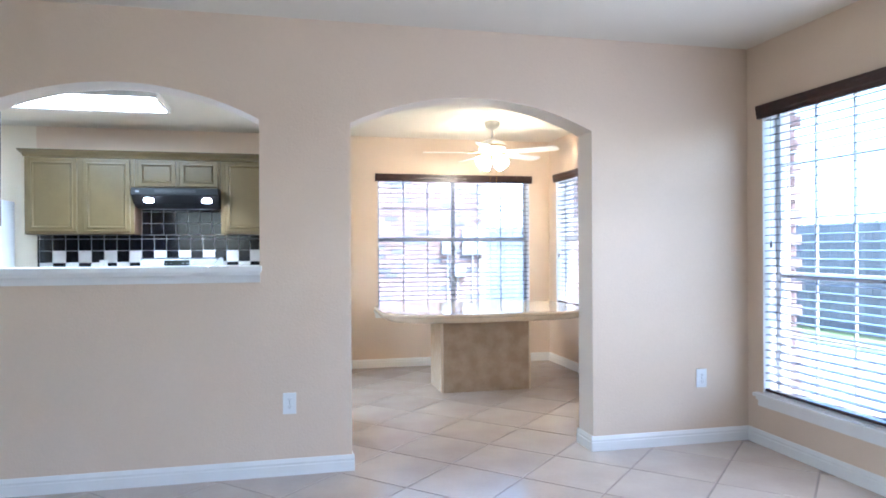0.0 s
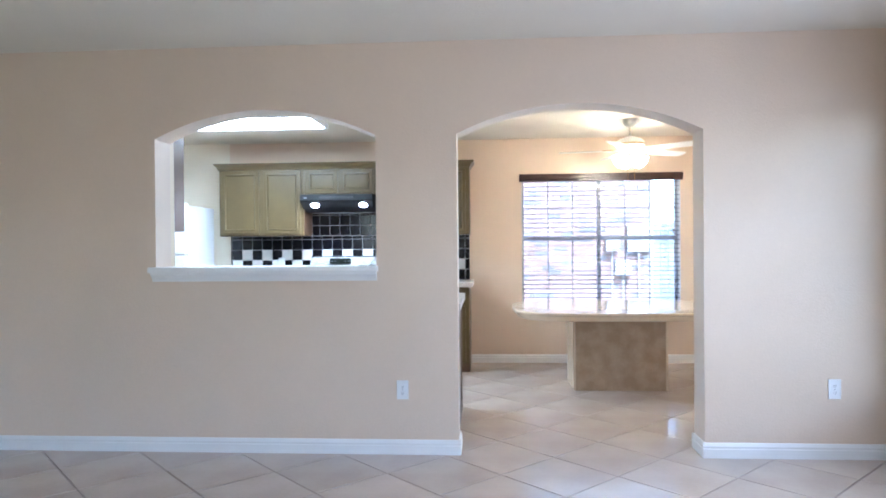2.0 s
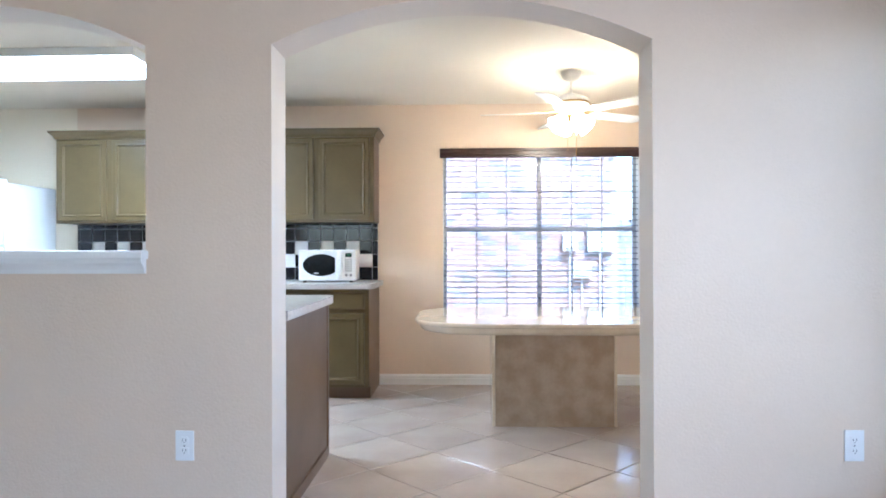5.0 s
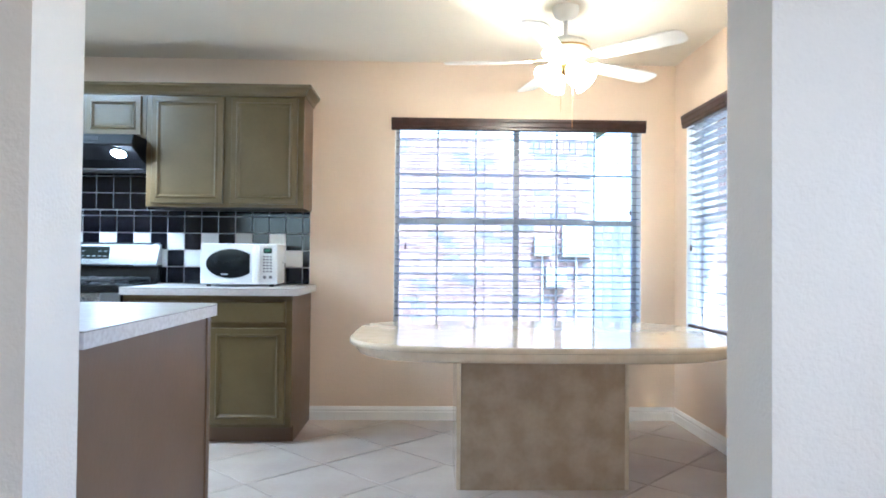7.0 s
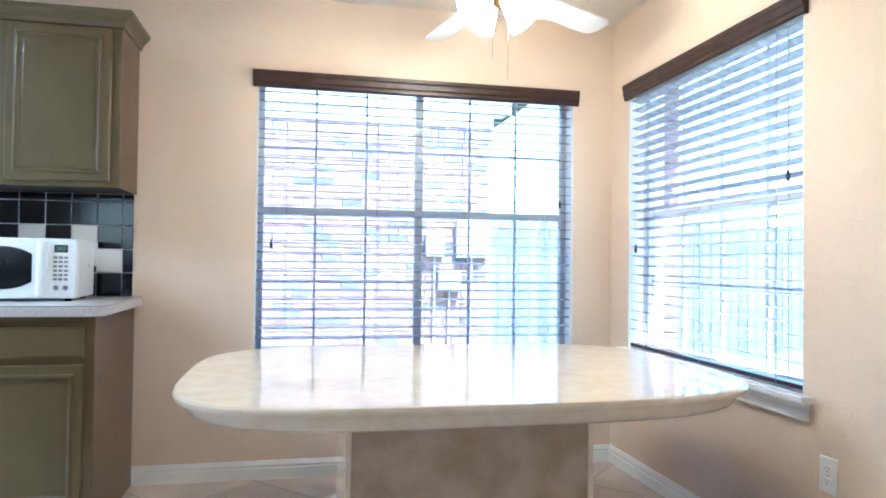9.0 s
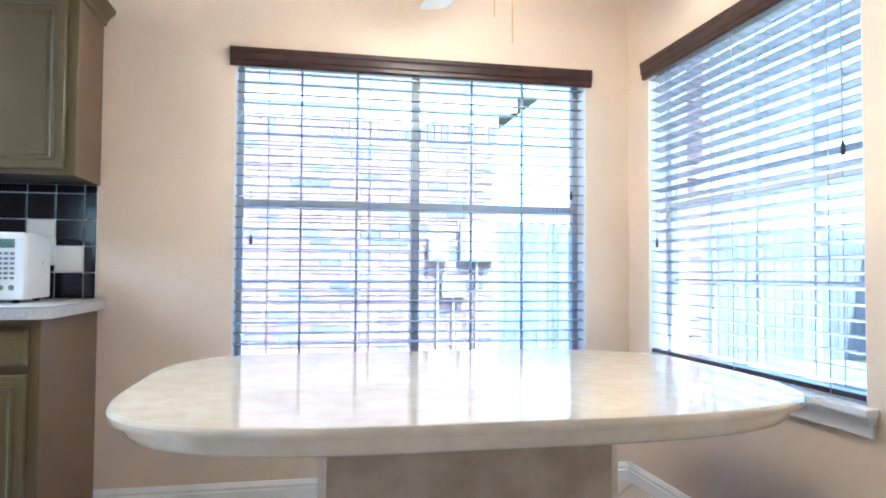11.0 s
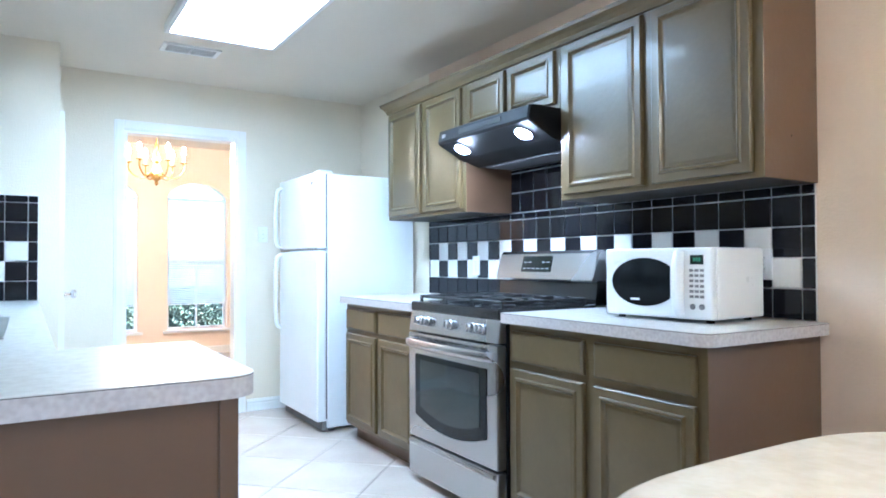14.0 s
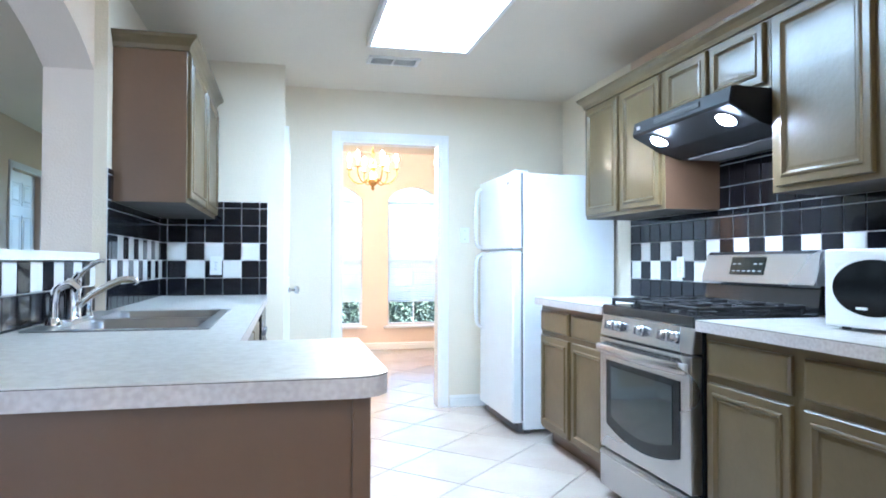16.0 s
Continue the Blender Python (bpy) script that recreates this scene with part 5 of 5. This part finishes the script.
# ---- outside ----
structure("ground", B(-120, 120, -120, 120, -0.4, -0.15), GRASS, "short green lawn around the house", "ground")
# pale slab added beside the house to bounce sunlight into the side windows
structure("bounce_slab", B(2.72, 6.6, -8.0, 5.2, -0.149, -0.08, 0.01), CONCRETE, "pale concrete slab along the house, added to bounce sunlight", "pavement")
# house walls outside, brick corner by the living window
bm = bmesh.new()
for zi in range(32):
    z = -0.1 + zi * 0.075
    box(bm, RL + TO - 0.09, RL + TO + 0.09, -0.185 + (0.05 if zi % 2 else 0), 0.02, z, z + 0.065)
    box(bm, R + TO - 0.09 + 0.001, R + TO + 0.09, WIN_B[1] + 0.004, WIN_B[1] + 0.11 - (0.03 if zi % 2 else 0), z, z + 0.065)
tagged(part("brick_veneer", bm, BRICKI), "red brick veneer beside the windows", "brick wall", kind="stuff")


def neighbour():
    y = 7.3
    x0, x1 = -4.0, 2.97
    h = thing("neighbour_house", (0, y, -0.15), "red brick house wall with charcoal bricks across a side yard", "house")
    part("wall", B(x0, x1, y + 0.012, y + 0.3, -0.15, 2.85), MORTAR, h, "mortar behind the bricks")
    part("soffit", B(x0, x1 + 0.2, y - 0.06, y + 0.3, 2.85, 2.88), TRIM, h, "white eave soffit")
    part("fascia", B(x0, x1 + 0.2, y - 0.08, y - 0.06, 2.82, 2.98), TRIM, h, "white fascia board")
    part("frieze", B(x0, x1, y - 0.02, y + 0.012, 2.66, 2.85), TRIM, h, "white frieze board")
    part("roof", prism(bmesh.new(), [(y - 0.11, 2.98), (y + 3.5, 4.6), (y + 3.5, 2.98)], x0, x1 + 0.45, "x"), SHINGLE, h, "dark shingle roof")
    rnd = random.Random(4)
    bl, bh, j = 0.203, 0.068, 0.010
    me = {}
    for k, m in (("r", BRICK), ("d", BRICKD)):
        bm = B(-bl / 2, bl / 2, -0.006, 0.03, -bh / 2, bh / 2, 0.004, 1)
        mesh = bpy.data.meshes.new("brick")
        bm.to_mesh(mesh)
        bm.free()
        mesh.materials.append(m)
        me[k] = mesh
    rest = {"r": bmesh.new(), "d": bmesh.new()}
    made = 0
    z, row = -0.10, 0
    while z < 2.40:
        x = x0 + (0.1065 if row % 2 else 0.0)
        while x < x1 - bl:
            k = "d" if rnd.random() < 0.16 else "r"
            if 0.55 < x < 2.75 and 0.75 < z < 2.3 and made < 290:
                o = new("brick", me[k])
                o.parent = h
                o.location = (x + bl / 2, 0, z + bh / 2 + 0.15)
                made += 1
            else:
                box(rest[k], x, x + bl, y - 0.006, y + 0.03, z, z + bh)
            x += bl + j
        z += bh + j
        row += 1
    x = x0
    while x < x1 - bh:      # soldier course under the frieze
        box(rest["d" if rnd.random() < 0.3 else "r"], x, x + bh, y - 0.008, y + 0.03, z, z + bl)
        x += bh + j
    for k, m in (("r", BRICKI), ("d", BRICKD)):
        tagged(part("brick_courses", rest[k], m, h), kind="stuff")


neighbour()
# meter boxes and pipes on the neighbour's wall
for nm, q, lab in (("meter_box", (2.53, 2.90, 7.21, 7.29, 1.13, 1.57), "pale grey electric meter box on the brick wall"),
                   ("utility_box", (2.17, 2.38, 7.18, 7.29, 1.14, 1.40), "small pale utility box on the brick wall"),
                   ("gas_meter", (2.32, 2.58, 7.19, 7.29, 0.74, 0.98), "pale grey gas meter on the brick wall")):
    t = thing(nm, ((q[0] + q[1]) / 2, q[3], q[4]), lab, "meter")
    part("case", B(*q, 0.01), METERGREY, t)
    part("cover", B(q[0] + 0.03, q[1] - 0.03, q[2] - 0.012, q[2], q[4] + 0.03, q[5] - 0.05, 0.004), METERGREY, t)
    part("pipe", tube(bmesh.new(), [((q[0] + q[1]) / 2, q[3] - 0.04, q[4]), ((q[0] + q[1]) / 2, q[3] - 0.04, -0.15)], 0.011, 8), METERGREY, t)


def fence(name, axis, at, a0, a1, label):
    f = thing(name, ((a0 + a1) / 2, at, -0.15) if axis == "x" else (at, (a0 + a1) / 2, -0.15), label, "fence")
    a = a0
    meshes = []
    bm = bmesh.new()
    pw = 0.14
    prism(bm, [(0, 0), (pw - 0.008, 0), (pw - 0.008, 1.74), (pw - 0.035, 1.78), (0.027, 1.78), (0, 1.74)], 0, 0.018, "y" if axis == "x" else "x")
    me = bpy.data.meshes.new("picket")
    bm.to_mesh(me)
    bm.free()
    me.materials.append(FENCE)
    while a < a1:
        o = new("picket", me)
        o.parent = f
        o.location = (Vector((a, at, -0.15)) if axis == "x" else Vector((at, a, -0.15))) - f.location
        a += pw
    for z in (0.2, 1.4):
        bm = B(a0, a1, at + 0.019, at + 0.057, z, z + 0.09) if axis == "x" else B(at + 0.019, at + 0.057, a0, a1, z, z + 0.09)
        part("rail", bm, FENCE, f)


fence("fence", "y", 8.5, -9.0, 8.0, "weathered wooden picket fence across the lawn")
fence("fence", "x", 8.0, 2.98, 8.5, "weathered wooden fence beside the brick house")


def tree(x, y, h, rad, seed, label):
    rnd = random.Random(seed)
    t = thing("tree", (x, y, -0.15), label, "tree")
    part("trunk", tube(bmesh.new(), [(x, y, -0.2), (x + 0.05, y, h * 0.25), (x - 0.05, y + 0.05, h * 0.5), (x, y, h * 0.8)], [0.18, 0.15, 0.11, 0.04], 10), BARK, t)
    tips = []
    for i in range(12):
        a, z = rnd.uniform(0, 6.28), rnd.uniform(0.35, 0.75) * h
        e = Vector((x + math.cos(a) * rad * rnd.uniform(0.5, 0.9), y + math.sin(a) * rad * rnd.uniform(0.5, 0.9), z + rnd.uniform(0.3, 1.2)))
        part("limb", tube(bmesh.new(), [(x, y, z - 0.3), ((x + e.x) / 2, (y + e.y) / 2, (z + e.z) / 2 + 0.1), e], [0.05, 0.035, 0.012], 6), BARK, t)
        tips.append(e)
    verts, faces = [], []
    for i in range(2600):
        c = rnd.choice(tips) + Vector((rnd.gauss(0, 1), rnd.gauss(0, 1), rnd.gauss(0, 0.8))) * rad * 0.28
        u = Vector((rnd.gauss(0, 1), rnd.gauss(0, 1), rnd.gauss(0, 1))).normalized()
        v = u.orthogonal().normalized()
        s = rnd.uniform(0.05, 0.11)
        k = len(verts)
        verts += [c - u * s, c + v * s * 0.5, c + u * s, c - v * s * 0.5]
        faces.append((k, k + 1, k + 2, k + 3))
    me = bpy.data.meshes.new("crown")
    me.from_pydata([tuple(v) for v in verts], [], faces)
    me.materials.append(LEAF)
    o = new("crown", me)
    o.parent = t
    o.location = -t.location
    return t


tree(11.5, -2.8, 5.5, 2.0, 1, "leafy green tree beyond the wooden fence")
tree(12.5, 1.0, 5.0, 1.8, 2, "leafy green tree behind the fence")
rnd = random.Random(8)
verts, faces = [], []
for i in range(14000):
    z = rnd.uniform(-0.12, 0.72)
    c = Vector((XD - 1.2 + rnd.uniform(-0.35, 0.35) * (1 - 0.4 * z) + 0.06 * math.sin(z * 9), rnd.uniform(0.2, 4.0), z + 0.08 * rnd.random()))
    u = Vector((rnd.gauss(0, 1), rnd.gauss(0, 1), rnd.gauss(0, 1))).normalized()
    v = u.orthogonal().normalized()
    s = rnd.uniform(0.018, 0.036)
    k = len(verts)
    verts += [c - u * s, c + v * s * 0.5, c + u * s, c - v * s * 0.5]
    faces.append((k, k + 1, k + 2, k + 3))
me = bpy.data.meshes.new("hedge")
me.from_pydata([tuple(v) for v in verts], [], faces)
me.materials.append(HEDGE)
tagged(new("hedge", me), "low green hedge below the dining room windows", "hedge", kind="stuff")


# ---- tiles ----
def tile_mesh(name, w, h, d, m, bev=0.002):
    bm = B(-w / 2, w / 2, -d, 0, -h / 2, h / 2, bev, 1)
    me = bpy.data.meshes.new(name)
    bm.to_mesh(me)
    bm.free()
    me.materials.append(m)
    return me


TP, TG = 0.1115, 0.0048
_cache = {}


def wall_tile(parent, kind, w, h, pos, rz):
    key = (kind, round(w, 4), round(h, 4))
    if key not in _cache:
        _cache[key] = tile_mesh("tile", w - TG, h - TG, 0.007, BTILE if kind == "b" else WTILE)
    o = new("tile", _cache[key])
    o.parent = parent
    o.matrix_basis = Matrix.Translation(Vector(pos) - parent.location) @ Matrix.Rotation(radians(rz), 4, "Z")


def splash(name, axis, at, out, a0, a1, z0, z1, first, label, start_white=0, plain=False):
    """A checkered field: a black row, two offset rows of black and white, then black rows, with a cut row on top."""
    bk = B(min(a0, a1), max(a0, a1), *sorted((at, at + out * 0.004)), z0, z1) if axis == "y" else B(*sorted((at, at + out * 0.004)), min(a0, a1), max(a0, a1), z0, z1)
    s = structure(name, bk, WGROUT, label, "backsplash")
    s.location = (0, 0, 0)
    rz = {("y", -1): 0, ("y", 1): 180, ("x", 1): 90, ("x", -1): -90}[(axis, out)]
    z, r = z0, 0
    while z < z1 - 0.012:
        h = min(TP, z1 - z)
        a, c = a0, 0
        step = 1 if a1 > a0 else -1
        left = abs(a1 - a0)
        while left > 0.012:
            w = min(TP, left)
            if first and c == 0:
                w = first
            white = not plain and r in (1, 2) and (c + r + start_white) % 2 == 0 and not (first and c == 0) and w > 0.06
            mid_ = a + step * w / 2
            p = (mid_, at + out * 0.004, z + h / 2) if axis == "y" else (at + out * 0.004, mid_, z + h / 2)
            wall_tile(s, "w" if white else "b", w, h, p, rz)
            a += step * w
            left -= w
            c += 1
        z += h
        r += 1
    return s


splash("backsplash_range", "y", W, -1, 0.002, -2.63, CT + 0.001, UB, 0.05, "black and white checkered glazed tile behind the range worktops")
splash("backsplash_hood", "y", W, -1, -0.966, -1.718, UB + 0.001, 1.624, 0, "black glazed tile below the range hood", plain=True)
splash("backsplash_pantry", "x", XP, 1, 0.846, TS + 0.004, CT + 0.001, CT + 0.60, 0.05, "black and white checkered glazed tile on the pantry wall", 1)
splash("backsplash_sink", "y", TS, 1, PL - 0.001, XP + 0.012, CT + 0.001, UB, 0.05, "black and white checkered glazed tile beside the pass-through")
splash("backsplash_sink_edge", "y", TS, 1, PL - 0.001, -1.948, UB + 0.001, UB + 0.14, 0, "narrow black glazed edge tiles beside the pass-through", plain=True)
splash("backsplash_ledge", "y", T + 0.004, 1, -0.01, PL - 0.001, CT + 0.001, LEDGE - 0.035, 0, "black and white glazed tile below the pass-through ledge", 1)

# floor: bed, then diagonal tiles
structure("floor", B(XD - 0.2, RL + 0.2, -6.2, 4.4, -0.12, -0.004), GROUT, "grouted bed of the tiled floor", "floor")
fl = bpy.data.objects["floor"]
FP = 0.450
ft = bpy.data.meshes.new("tile")
bm = B(-FP / 2 + 0.004, FP / 2 - 0.004, -FP / 2 + 0.004, FP / 2 - 0.004, -0.006, 0.0, 0.0025, 1)
bm.to_mesh(ft)
bm.free()
ft.materials.append(TILE)
q = math.sqrt(0.5)
rest = bmesh.new()
cnt = 0
for i in range(-22, 14):
    for k in range(-16, 26):
        u, v = -0.10 + (i + 0.5) * FP, -0.46 + (k + 0.5) * FP
        x, y = (u - v) * q, (u + v) * q
        if not (XD - 0.1 < x < RL + 0.1 and -6.1 < y < W + 0.15):
            continue
        near = -3.7 < x < 2.6 and -2.6 < y < 3.2
        if near and cnt < 298:
            o = new("tile", ft)
            o.parent = fl
            o.matrix_basis = Matrix.Translation((x, y, 0)) @ Matrix.Rotation(radians(45), 4, "Z")
            cnt += 1
        else:
            h = FP * q - 0.0042
            vs = [rest.verts.new((x + dx, y + dy, z)) for z in (-0.006, 0.0) for dx, dy in ((h, 0), (0, h), (-h, 0), (0, -h))]
            rest.faces.new(vs[4:])
            for n in range(4):
                rest.faces.new((vs[n], vs[(n + 1) % 4], vs[4 + (n + 1) % 4], vs[4 + n]))
tagged(part("floor_tiles", rest, TILE, fl), kind="stuff")
